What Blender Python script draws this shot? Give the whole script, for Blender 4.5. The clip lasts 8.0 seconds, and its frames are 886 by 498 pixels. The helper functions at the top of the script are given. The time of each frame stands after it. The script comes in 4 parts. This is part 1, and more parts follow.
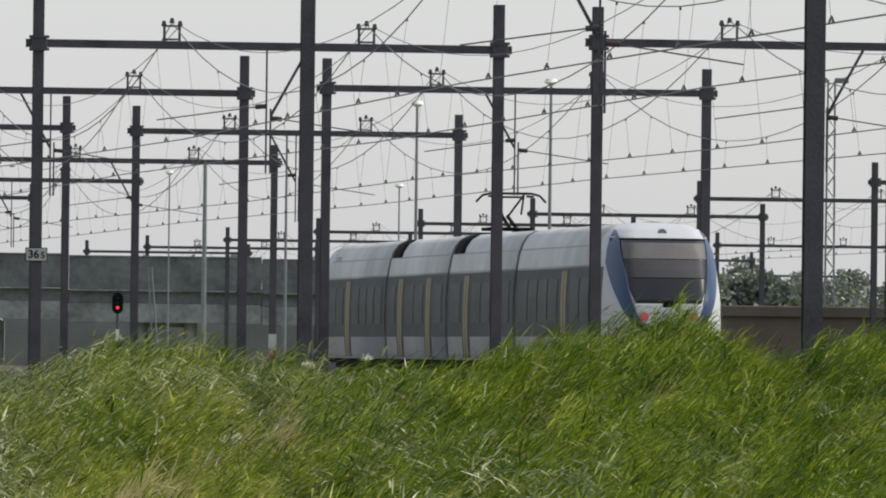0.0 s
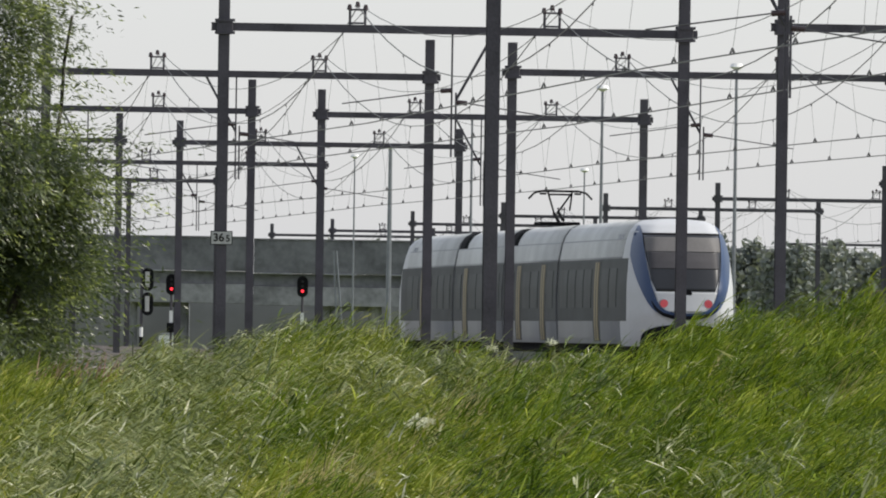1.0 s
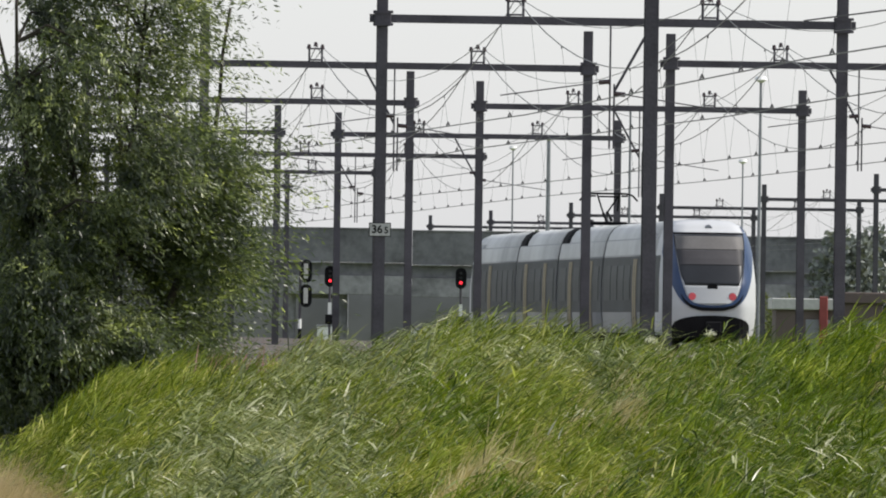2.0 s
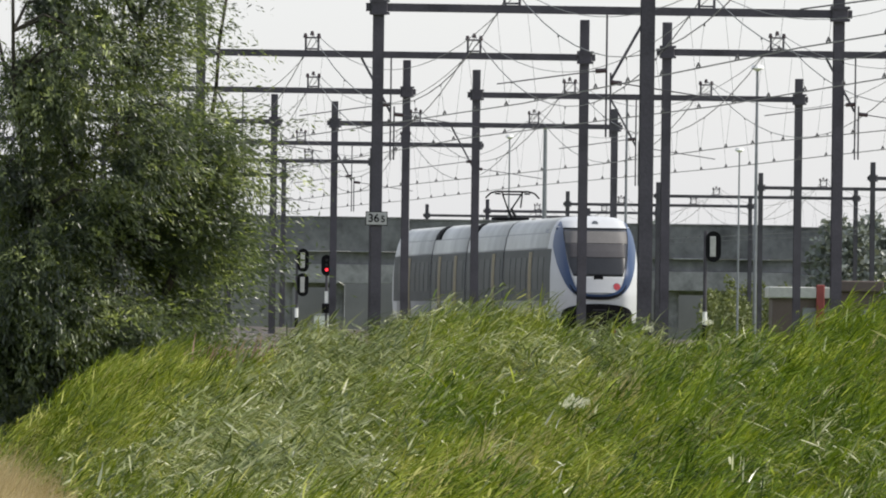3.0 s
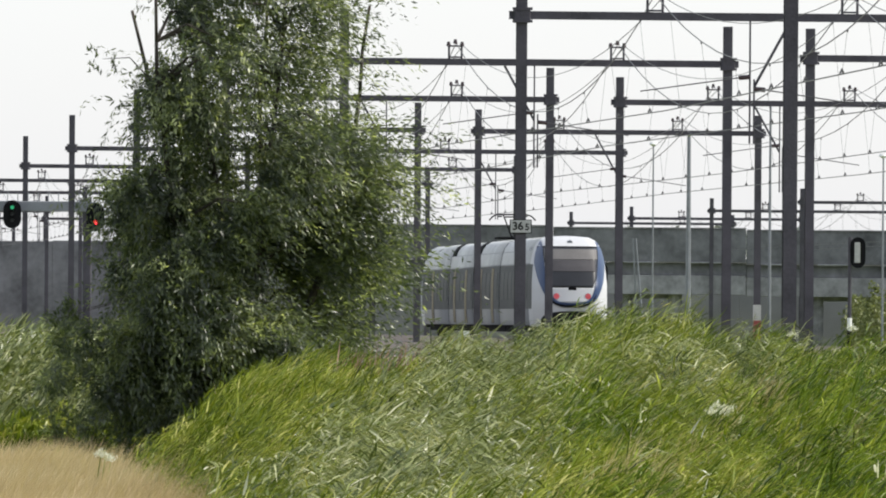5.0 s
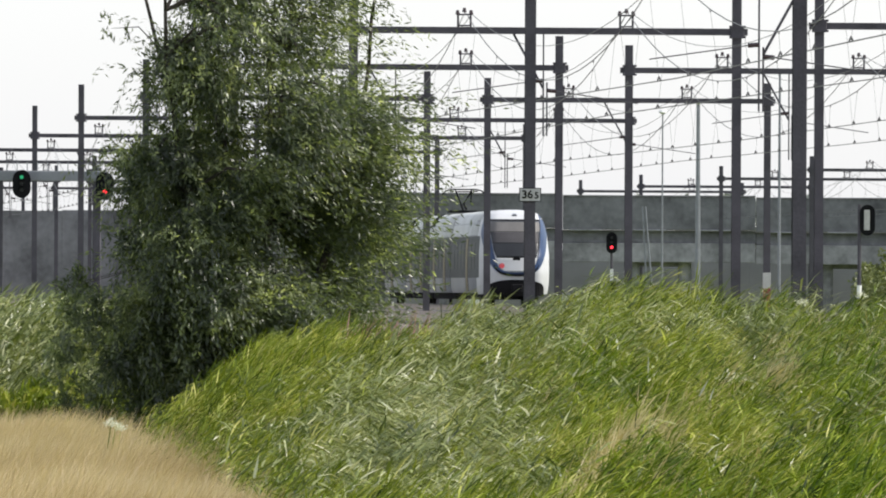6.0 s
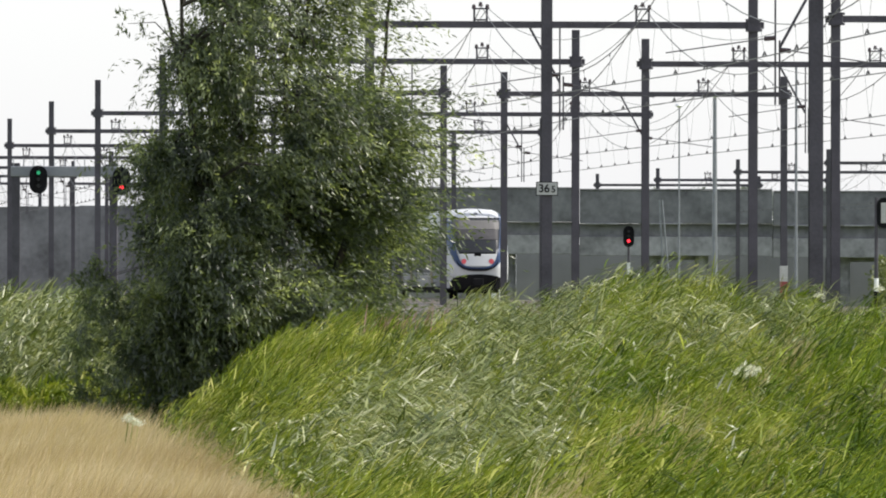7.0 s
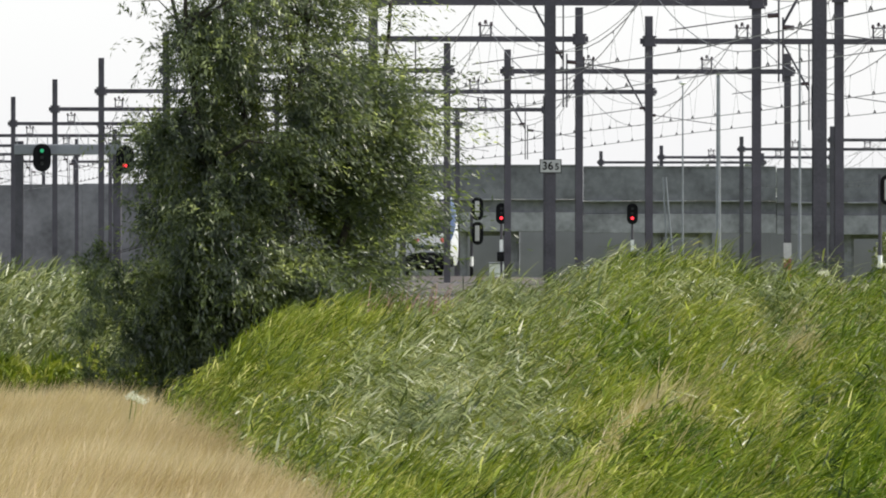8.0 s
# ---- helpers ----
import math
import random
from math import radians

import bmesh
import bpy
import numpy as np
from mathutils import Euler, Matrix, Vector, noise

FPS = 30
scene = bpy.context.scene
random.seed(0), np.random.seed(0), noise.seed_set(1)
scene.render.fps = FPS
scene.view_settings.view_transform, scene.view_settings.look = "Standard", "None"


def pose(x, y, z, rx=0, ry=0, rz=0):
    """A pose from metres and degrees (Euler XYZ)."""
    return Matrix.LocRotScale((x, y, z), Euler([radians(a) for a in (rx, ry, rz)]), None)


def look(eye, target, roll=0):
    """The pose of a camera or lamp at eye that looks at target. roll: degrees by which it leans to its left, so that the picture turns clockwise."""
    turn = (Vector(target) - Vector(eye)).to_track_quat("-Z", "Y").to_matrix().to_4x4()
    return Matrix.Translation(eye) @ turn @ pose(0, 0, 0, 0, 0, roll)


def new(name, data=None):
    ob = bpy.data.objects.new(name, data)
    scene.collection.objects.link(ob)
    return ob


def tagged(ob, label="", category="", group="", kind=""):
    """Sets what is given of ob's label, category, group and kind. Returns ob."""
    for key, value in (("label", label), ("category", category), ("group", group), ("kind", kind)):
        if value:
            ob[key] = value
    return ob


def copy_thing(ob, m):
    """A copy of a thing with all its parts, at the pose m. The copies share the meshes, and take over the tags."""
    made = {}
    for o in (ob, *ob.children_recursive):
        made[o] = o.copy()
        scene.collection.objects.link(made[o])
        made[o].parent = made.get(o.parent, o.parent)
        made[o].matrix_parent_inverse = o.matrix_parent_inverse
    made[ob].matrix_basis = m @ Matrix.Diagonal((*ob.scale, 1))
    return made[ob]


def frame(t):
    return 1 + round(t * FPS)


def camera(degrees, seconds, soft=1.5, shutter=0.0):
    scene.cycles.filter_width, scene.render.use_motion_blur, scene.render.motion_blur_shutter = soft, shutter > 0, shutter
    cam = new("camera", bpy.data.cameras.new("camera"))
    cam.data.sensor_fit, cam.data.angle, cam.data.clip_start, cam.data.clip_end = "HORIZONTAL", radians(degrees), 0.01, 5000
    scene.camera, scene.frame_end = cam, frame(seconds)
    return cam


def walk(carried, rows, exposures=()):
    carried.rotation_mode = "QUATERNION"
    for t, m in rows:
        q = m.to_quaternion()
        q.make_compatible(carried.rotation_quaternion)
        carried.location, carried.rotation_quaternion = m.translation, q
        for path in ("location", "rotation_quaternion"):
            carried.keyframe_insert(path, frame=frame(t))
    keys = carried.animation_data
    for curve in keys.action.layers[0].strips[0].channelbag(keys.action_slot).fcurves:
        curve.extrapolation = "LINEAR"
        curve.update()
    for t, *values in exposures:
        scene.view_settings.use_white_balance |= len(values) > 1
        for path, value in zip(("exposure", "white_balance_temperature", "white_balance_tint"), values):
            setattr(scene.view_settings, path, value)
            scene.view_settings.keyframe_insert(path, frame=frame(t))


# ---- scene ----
cam = camera(4.5, 8.0, soft=1.95)
EYE = 0.7   # above the railhead; the camera stands still on a tripod-like hand and only turns
AIM = [  # seconds, yaw, pitch, roll
    (0.0, -2.0690, 0.5346, -0.683),
    (0.5, -1.7813, 0.5038, -0.772),
    (1.0, -1.1306, 0.4418, -0.859),
    (1.5, -0.4989, 0.4278, -0.850),
    (1.7, -0.3471, 0.4150, -0.828),
    (2.8, -0.3419, 0.3311, -0.748),
    (3.0, -0.3415, 0.3309, -0.736),
    (3.5, -0.0389, 0.2923, -0.766),
    (4.0, 0.1954, 0.2988, -0.752),
    (4.5, 0.2992, 0.3500, -0.588),
    (4.7, 0.3526, 0.3746, -0.500),
    (5.8, 0.4133, 0.2459, -0.320),
    (6.0, 0.4432, 0.2039, -0.272),
    (6.5, 0.5074, 0.1614, -0.182),
    (7.0, 0.5301, 0.1746, -0.085),
    (7.5, 0.5779, 0.1142, -0.010),
    (8.0, 0.5489, 0.0605, -0.015),
]
walk(cam, [(t, pose(0, 0, EYE, 90 + pitch, roll, yaw)) for t, yaw, pitch, roll in AIM],
     exposures=[(0.0, 0.0), (1.0, 0.12), (1.7, 0.2), (3.0, 0.33), (4.5, 0.44), (6.0, 0.54), (8.0, 0.56)])

# ---- light: hazy high summer sun from the right, a little beyond the scene ----
SUN_AZ, SUN_EL = 86.0, 46.0      # degrees clockwise from straight ahead, and above the horizon
world = bpy.data.worlds.new("world")
scene.world = world
world.use_nodes = True
wn = world.node_tree
sky = wn.nodes.new("ShaderNodeTexSky")
sky.sky_type, sky.sun_disc = "NISHITA", False
sky.sun_elevation, sky.sun_rotation = radians(SUN_EL), radians(SUN_AZ)
sky.air_density, sky.dust_density, sky.ozone_density = 1.0, 1.4, 1.0
haze = wn.nodes.new("ShaderNodeMix")      # summer haze whitens the whole sky
haze.data_type = "RGBA"
haze.inputs[0].default_value, haze.inputs[7].default_value = 0.55, (6.45, 6.55, 7.05, 1)
wn.links.new(sky.outputs[0], haze.inputs[6])
wn.links.new(haze.outputs[2], wn.nodes["Background"].inputs[0])
wn.nodes["Background"].inputs[1].default_value = 0.134
sun = new("sun", bpy.data.lights.new("sun", "SUN"))
sun.data.energy, sun.data.angle, sun.data.color = 4.3, radians(1.0), (1.0, 0.95, 0.87)
saz, sel = radians(SUN_AZ), radians(SUN_EL)
sun.matrix_world = look((math.sin(saz) * math.cos(sel) * 300, math.cos(saz) * math.cos(sel) * 300 + 150, math.sin(sel) * 300), (0, 150, 0))


# ---- materials ----
def material(name, colour, rough=0.6, metal=0.0, var=0.25, size=1.0, bump=0.0, fine=18.0, dark=None, spec=0.3):
    """A worn surface: coarse stains and fine grain over one base colour."""
    m = bpy.data.materials.new(name)
    m.use_nodes = True
    n, l = m.node_tree.nodes, m.node_tree.links
    b = n["Principled BSDF"]
    b.inputs["Roughness"].default_value, b.inputs["Metallic"].default_value = rough, metal
    b.inputs["Specular IOR Level"].default_value = spec
    tc = n.new("ShaderNodeTexCoord")
    big, small = n.new("ShaderNodeTexNoise"), n.new("ShaderNodeTexNoise")
    big.inputs["Scale"].default_value, big.inputs["Detail"].default_value = 1.0 / size, 4.0
    small.inputs["Scale"].default_value, small.inputs["Detail"].default_value = fine, 3.0
    for k in (big, small):
        l.new(tc.outputs["Object"], k.inputs["Vector"])
    add = n.new("ShaderNodeMath")
    add.operation = "MULTIPLY_ADD"
    add.inputs[1].default_value = 0.4
    l.new(small.outputs[0], add.inputs[0])
    l.new(big.outputs[0], add.inputs[2])
    ramp = n.new("ShaderNodeValToRGB")
    lo = dark or tuple(c * (1 - var) for c in colour)
    hi = tuple(min(1.0, c * (1 + var)) for c in colour)
    ramp.color_ramp.elements[0].position, ramp.color_ramp.elements[0].color = 0.45, (*lo, 1)
    ramp.color_ramp.elements[1].position, ramp.color_ramp.elements[1].color = 0.95, (*hi, 1)
    l.new(add.outputs[0], ramp.inputs[0])
    l.new(ramp.outputs[0], b.inputs["Base Color"])
    if bump:
        bp = n.new("ShaderNodeBump")
        bp.inputs["Strength"].default_value, bp.inputs["Distance"].default_value = bump, 0.02
        l.new(small.outputs[0], bp.inputs["Height"])
        l.new(bp.outputs[0], b.inputs["Normal"])
    return m


def leafy(name, stops, through_part=0.45, gloss=0.12, size=0.9, patchy=2.0, shine=1.0, speck=0.45):
    """Thin leaves that let light through; each leaf takes its own tone, and broad drifts of tone run over the whole."""
    m = bpy.data.materials.new(name)
    m.use_nodes = True
    n, l = m.node_tree.nodes, m.node_tree.links
    n.remove(n["Principled BSDF"])
    out = n["Material Output"]
    geo, tc, tex = n.new("ShaderNodeNewGeometry"), n.new("ShaderNodeTexCoord"), n.new("ShaderNodeTexNoise")
    tex.inputs["Scale"].default_value, tex.inputs["Detail"].default_value = 1.0 / size, 3.0
    l.new(geo.outputs["Position"], tex.inputs["Vector"])
    mix = n.new("ShaderNodeMath")
    mix.operation = "MULTIPLY_ADD"
    mix.inputs[1].default_value = speck
    l.new(geo.outputs["Random Per Island"], mix.inputs[0])
    sub = n.new("ShaderNodeMath")
    sub.operation = "MULTIPLY_ADD"
    sub.inputs[1].default_value, sub.inputs[2].default_value = patchy, 0.5 - speck / 2 - patchy / 2
    l.new(tex.outputs[0], sub.inputs[0])
    l.new(sub.outputs[0], mix.inputs[2])
    ramp = n.new("ShaderNodeValToRGB")
    cr = ramp.color_ramp
    cr.elements[0].position, cr.elements[0].color = stops[0][0], (*stops[0][1], 1)
    cr.elements[1].position, cr.elements[1].color = stops[-1][0], (*stops[-1][1], 1)
    for p, c in stops[1:-1]:
        cr.elements.new(p).color = (*c, 1)
    l.new(mix.outputs[0], ramp.inputs[0])
    dif, tra, glo = n.new("ShaderNodeBsdfDiffuse"), n.new("ShaderNodeBsdfTranslucent"), n.new("ShaderNodeBsdfGlossy")
    glo.inputs["Roughness"].default_value = 0.42
    warm = n.new("ShaderNodeMix")
    warm.data_type, warm.blend_type = "RGBA", "MULTIPLY"
    warm.inputs[0].default_value = 1.0
    warm.inputs[7].default_value = (shine, shine, 0.55 * shine, 1)
    l.new(ramp.outputs[0], warm.inputs[6])
    l.new(ramp.outputs[0], dif.inputs[0])
    l.new(warm.outputs[2], tra.inputs[0])
    m1, m2 = n.new("ShaderNodeMixShader"), n.new("ShaderNodeMixShader")
    m1.inputs[0].default_value, m2.inputs[0].default_value = through_part, gloss
    l.new(dif.outputs[0], m1.inputs[1])
    l.new(tra.outputs[0], m1.inputs[2])
    l.new(m1.outputs[0], m2.inputs[1])
    l.new(glo.outputs[0], m2.inputs[2])
    l.new(m2.outputs[0], out.inputs[0])
    return m


def glowing(name, colour, strength):
    m = bpy.data.materials.new(name)
    m.use_nodes = True
    b = m.node_tree.nodes["Principled BSDF"]
    b.inputs["Base Color"].default_value = (*colour, 1)
    b.inputs["Emission Color"].default_value = (*colour, 1)
    b.inputs["Emission Strength"].default_value = strength
    return m


STEEL = material("mast_steel", (0.066, 0.062, 0.072), 0.55, 0.2, 0.35, 0.8, 0.3)
GALV = material("galvanised_steel", (0.21, 0.22, 0.235), 0.45, 0.6, 0.2, 0.5)
WIRE = material("copper_wire", (0.10, 0.10, 0.10), 0.5, 0.5, 0.2, 0.5)
INSUL = material("insulator", (0.05, 0.035, 0.035), 0.25, 0.0, 0.2, 0.2)
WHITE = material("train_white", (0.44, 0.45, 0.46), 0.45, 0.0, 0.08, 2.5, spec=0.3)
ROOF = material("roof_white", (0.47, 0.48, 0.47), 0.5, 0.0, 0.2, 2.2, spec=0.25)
GLASS = material("dark_glass", (0.022, 0.024, 0.028), 0.3, 0.0, 0.3, 1.5, spec=0.3)
SIDEGLASS = material("tinted_side_glass", (0.053, 0.058, 0.059), 0.5, 0.0, 0.3, 1.5, spec=0.10)
# the cars' white, darkened to carry the shade of the side walls
BODYP = material("shaded_white", (0.24, 0.245, 0.25), 0.45, 0.0, 0.16, 2.5, spec=0.25)
PALEBAND = material("pale_screen_band", (0.125, 0.120, 0.118), 0.6, 0.0, 0.2, 0.8, spec=0.2)
DARKBAND = material("dark_screen_band", (0.052, 0.050, 0.054), 0.6, 0.0, 0.2, 0.8, spec=0.2)
BAND = material("window_band", (0.056, 0.061, 0.062), 0.55, 0.0, 0.25, 2.0, spec=0.10)
YELLOW = material("door_yellow", (0.21, 0.165, 0.082), 0.5, 0.0, 0.12, 1.2)
BLUE = material("train_blue", (0.007, 0.030, 0.090), 0.35, 0.0, 0.15, 1.2, spec=0.5)
BLACK = material("black_rubber", (0.013, 0.013, 0.014), 0.85, 0.0, 0.3, 0.5, spec=0.04)
GREYP = material("grey_paint", (0.21, 0.22, 0.235), 0.45, 0.0, 0.15, 1.0)
CONCRETE = material("concrete", (0.235, 0.235, 0.235), 0.85, 0.0, 0.55, 2.2, 0.2, 3.0)
CONC_DARK = material("weathered_concrete", (0.15, 0.152, 0.156), 0.85, 0.0, 0.5, 2.6, 0.2, 3.0)
WALLP = material("blue_grey_wall", (0.215, 0.212, 0.212), 0.8, 0.0, 0.2, 3.0)
BRICKW = material("brown_wall", (0.115, 0.090, 0.082), 0.85, 0.0, 0.25, 2.0)
BALLAST = material("ballast", (0.20, 0.17, 0.15), 0.95, 0.0, 0.4, 1.5, 0.8, 14.0)
RAILM = material("rail_steel", (0.20, 0.15, 0.12), 0.4, 0.7, 0.3, 1.0)
SOIL = material("soil_and_turf", (0.085, 0.115, 0.030), 0.95, 0.0, 0.4, 3.0, 0.5, 6.0)
BARK = material("bark", (0.045, 0.038, 0.030), 0.9, 0.0, 0.4, 0.4, 0.8, 9.0)
SIGN_OLD = material("weathered_sign", (0.42, 0.42, 0.40), 0.5, 0.0, 0.15, 0.2)
SIGN_W = material("sign_white", (0.72, 0.72, 0.70), 0.4, 0.0, 0.08, 0.4)
RED_P = material("red_paint", (0.24, 0.055, 0.05), 0.5, 0.0, 0.2, 0.7)
TAIL = glowing("tail_light_red", (0.50, 0.07, 0.085), 0.18)
SIG_RED = glowing("signal_red", (1.0, 0.03, 0.05), 2.1)
SIG_GREEN = glowing("signal_green", (0.03, 0.40, 0.18), 0.5)
GRASS = leafy("meadow_grass", [(0.0, (0.020, 0.036, 0.004)), (0.35, (0.094, 0.136, 0.011)), (0.7, (0.228, 0.268, 0.030)), (1.0, (0.46, 0.44, 0.15))], 0.30, 0.02, 0.7, 2.5)
DEEP = leafy("deep_green_grass", [(0.0, (0.013, 0.028, 0.004)), (0.35, (0.058, 0.102, 0.006)), (0.7, (0.160, 0.220, 0.013)), (1.0, (0.33, 0.36, 0.05))], 0.30, 0.02, 0.7, 2.5)
# near-white top stop: highlights of lit leaves painted onto random reeds
REED = leafy("reed_leaf", [(0.0, (0.026, 0.044, 0.009)), (0.4, (0.096, 0.126, 0.028)), (0.75, (0.265, 0.29, 0.11)), (1.0, (0.58, 0.57, 0.40))], 0.28, 0.06)
STRAW = leafy("dry_straw", [(0.0, (0.33, 0.27, 0.12)), (0.5, (0.48, 0.40, 0.22)), (1.0, (0.62, 0.55, 0.36))], 0.35, 0.03)
GOLD = leafy("ripe_meadow_grass", [(0.0, (0.40, 0.29, 0.15)), (0.5, (0.57, 0.44, 0.27)), (1.0, (0.74, 0.62, 0.44))], 0.4, 0.02, 4.0)
# dark leaf greens; the bright top stop is a painted highlight on some leaves
WILLOW = leafy("willow_leaf", [(0.0, (0.018, 0.027, 0.016)), (0.45, (0.044, 0.060, 0.028)), (0.8, (0.135, 0.162, 0.066)), (1.0, (0.38, 0.41, 0.22))], 0.46, 0.045, 0.5, 1.8, 2.6, 0.4)
# grey-green leaves, paled so that distance haze is painted into the colour
FARTREE = leafy("hazed_foliage", [(0.0, (0.15, 0.172, 0.162)), (1.0, (0.225, 0.245, 0.22))], 0.25, 0.03, 8.0, 1.2)
# yellow-green bush leaves, dulled to put the haze into their colour
BUSH = leafy("hazed_bush", [(0.0, (0.085, 0.105, 0.045)), (1.0, (0.19, 0.21, 0.085))], 0.3, 0.02, 1.2)
FLOWER = leafy("pale_flower", [(0.0, (0.6, 0.6, 0.5)), (1.0, (0.8, 0.8, 0.72))], 0.3, 0.02)
PINK = leafy("pink_flower", [(0.0, (0.24, 0.13, 0.12)), (1.0, (0.40, 0.24, 0.24))], 0.3, 0.02)


# ---- building helpers ----
def mesh_from(name, verts, faces, mat, smooth=False):
    me = bpy.data.meshes.new(name)
    me.from_pydata([tuple(v) for v in verts], [], faces)
    me.materials.append(mat)
    if smooth:
        me.polygons.foreach_set("use_smooth", [True] * len(me.polygons))
    me.update()
    return me


def box(bm, x0, x1, y0, y1, z0, z1, bevel=0.0):
    """An axis-aligned block, its edges eased by bevel."""
    g = bmesh.ops.create_cube(bm, size=1.0, matrix=Matrix.LocRotScale(((x0 + x1) / 2, (y0 + y1) / 2, (z0 + z1) / 2), None, (x1 - x0, y1 - y0, z1 - z0)))
    if bevel:
        es = list({e for v in g["verts"] for e in v.link_edges})
        bmesh.ops.bevel(bm, geom=es, offset=bevel, segments=1, affect="EDGES")


def rod(bm, a, b, r, r2=None, sides=8):
    """A round bar from a to b."""
    a, b = Vector(a), Vector(b)
    d = b - a
    m = Matrix.Translation((a + b) / 2) @ d.to_track_quat("Z", "Y").to_matrix().to_4x4()
    bmesh.ops.create_cone(bm, cap_ends=True, segments=sides, radius1=r, radius2=r if r2 is None else r2, depth=d.length, matrix=m)


def done(bm, name, mat, smooth=False):
    me = bpy.data.meshes.new(name)
    bm.to_mesh(me)
    bm.free()
    me.materials.append(mat)
    if smooth:
        me.polygons.foreach_set("use_smooth", [True] * len(me.polygons))
    return me


def part(name, bm, mat, parent, label="", at=None, smooth=False):
    ob = new(name, bm if isinstance(bm, bpy.types.Mesh) else done(bm, name, mat, smooth))
    ob.parent = parent
    if at is not None:
        ob.matrix_basis = at
    if label:
        ob["label"] = label
    return ob


def thing(name, at, label, category, group="", kind=""):
    ob = new(name)
    ob.empty_display_size = 0.2
    ob.matrix_basis = at
    return tagged(ob, label, category, group, kind)


def smooth01(x):
    x = np.clip(x, 0, 1)
    return x * x * (3 - 2 * x)


# ---- the railway's plan: five pairs of numbers fix the bend of the lines ----
LINE_Y = np.array([81.0, 133.0, 185.0, 237.0, 285.0, 337.0, 389.0, 441.0, 493.0, 545.0, 597.0, 649.0, 701.0, 753.0])
LINE_X = np.array([28.2, 23.62, 18.92, 14.53, 10.07, 5.72, 1.30, -3.0, -7.1, -11.4, -15.8, -20.2, -24.6, -29.0])
TRACK_STEP, PAIR_STEP, MAST_OFF = 4.1, 11.75, 2.8


def line_x(y, offset=0.0):
    """Where the third track lies at y, moved sideways by offset."""
    y = np.asarray(y, float)
    near, far = np.minimum(y - LINE_Y[0], 0), np.maximum(y - LINE_Y[-1], 0)
    return np.interp(y, LINE_Y, LINE_X) - 0.0855 * (near + far) + offset


def line_slope(y):
    return float(line_x(y + 30) - line_x(y - 30)) / 60


TRACKS = {"one": -PAIR_STEP, "two": -PAIR_STEP + TRACK_STEP, "three": 0.0, "four": TRACK_STEP}


# ---- ground ----
RIDGE_U = np.array([-900, -660, -625, -560, -495, -410, -210, -110, -10, 150, 290, 390, 480, 600, 740, 840, 940, 1090, 1190, 1260, 1340, 1505, 1700, 2400.0]) / 19955
RIDGE_V = np.array([230, 200, 127, 85, 57, 41, 28, 25, -4, -32, -26, 0, 8, 4, -10, -40, -65, -90, -70, -33, -33, -54, -40, 0.0]) / 19955
FOOT_Y, RIDGE_Y, FIELD_Z = 76.0, 118.0, -1.1


def bank_edge(x, y):
    """How far a place lies inside the bank's western edge."""
    q = y - 71.0
    return x + 1.46 + 0.052 * q + 0.0001 * q * q


def ground_z(x, y):
    """Height of the ground: a flat field, a grassy bank before the line, and the railway's own bed."""
    x, y = np.asarray(x, float), np.asarray(y, float)
    ridge = EYE - np.interp(x / np.maximum(y, 20), RIDGE_U, RIDGE_V) * RIDGE_Y - 0.66
    up = np.clip((y - FOOT_Y) / (RIDGE_Y - FOOT_Y), 0, 1)
    up = 0.35 * up + 0.65 * smooth01(up)
    down = 1 - smooth01((y - RIDGE_Y) / 16)
    edge = smooth01(bank_edge(x, y) / 1.05) * smooth01((26 - x) / 8)
    bank = (ridge - FIELD_Z) * np.where(y < RIDGE_Y, up, down) * edge
    bed = 0.65 * smooth01((20 - abs(x - line_x(np.clip(y, 0, 800), -3.8))) / 8) * smooth01((y - 126) / 16)
    return FIELD_Z + np.maximum(bank, 0) + bed * (y > 120)


def spread(dense, lo, hi):
    a = list(dense)
    s = dense[1] - dense[0]
    while a[-1] < hi:
        s *= 1.35
        a.append(a[-1] + s)
    s = dense[1] - dense[0]
    while a[0] > lo:
        s *= 1.35
        a.insert(0, a[0] - s)
    return np.array(a)


def build_ground():
    xs, ys = spread(np.arange(-14, 30, 0.5), -3500, 3500), spread(np.arange(70, 190, 1.0), -600, 4800)
    gx, gy = np.meshgrid(xs, ys)
    gz = ground_z(gx, gy)
    v = np.stack([gx, gy, gz], -1).reshape(-1, 3)
    nx, ny = len(xs), len(ys)
    f = [(j * nx + i, j * nx + i + 1, (j + 1) * nx + i + 1, (j + 1) * nx + i) for j in range(ny - 1) for i in range(nx - 1)]
    tagged(new("ground", mesh_from("ground", v, f, SOIL, True)), "green turf ground rising to a bank before the railway", "ground", kind="structure")


build_ground()


# ---- tracks ----
def strip(name, offsets, zs, mat, y0, y1, step=12.0):
    """A band that follows the line: a cross-section of (offset, height) drawn along it."""
    ys = np.arange(y0, y1 + step, step)
    v, f, n = [], [], len(offsets)
    for k, y in enumerate(ys):
        s = line_slope(y)
        for o, z in zip(offsets, zs):
            v.append((line_x(y) + o, y - o * s, z))
        if k:
            f += [((k - 1) * n + i, (k - 1) * n + i + 1, k * n + i + 1, k * n + i) for i in range(n - 1)]
    return mesh_from(name, v, f, mat)


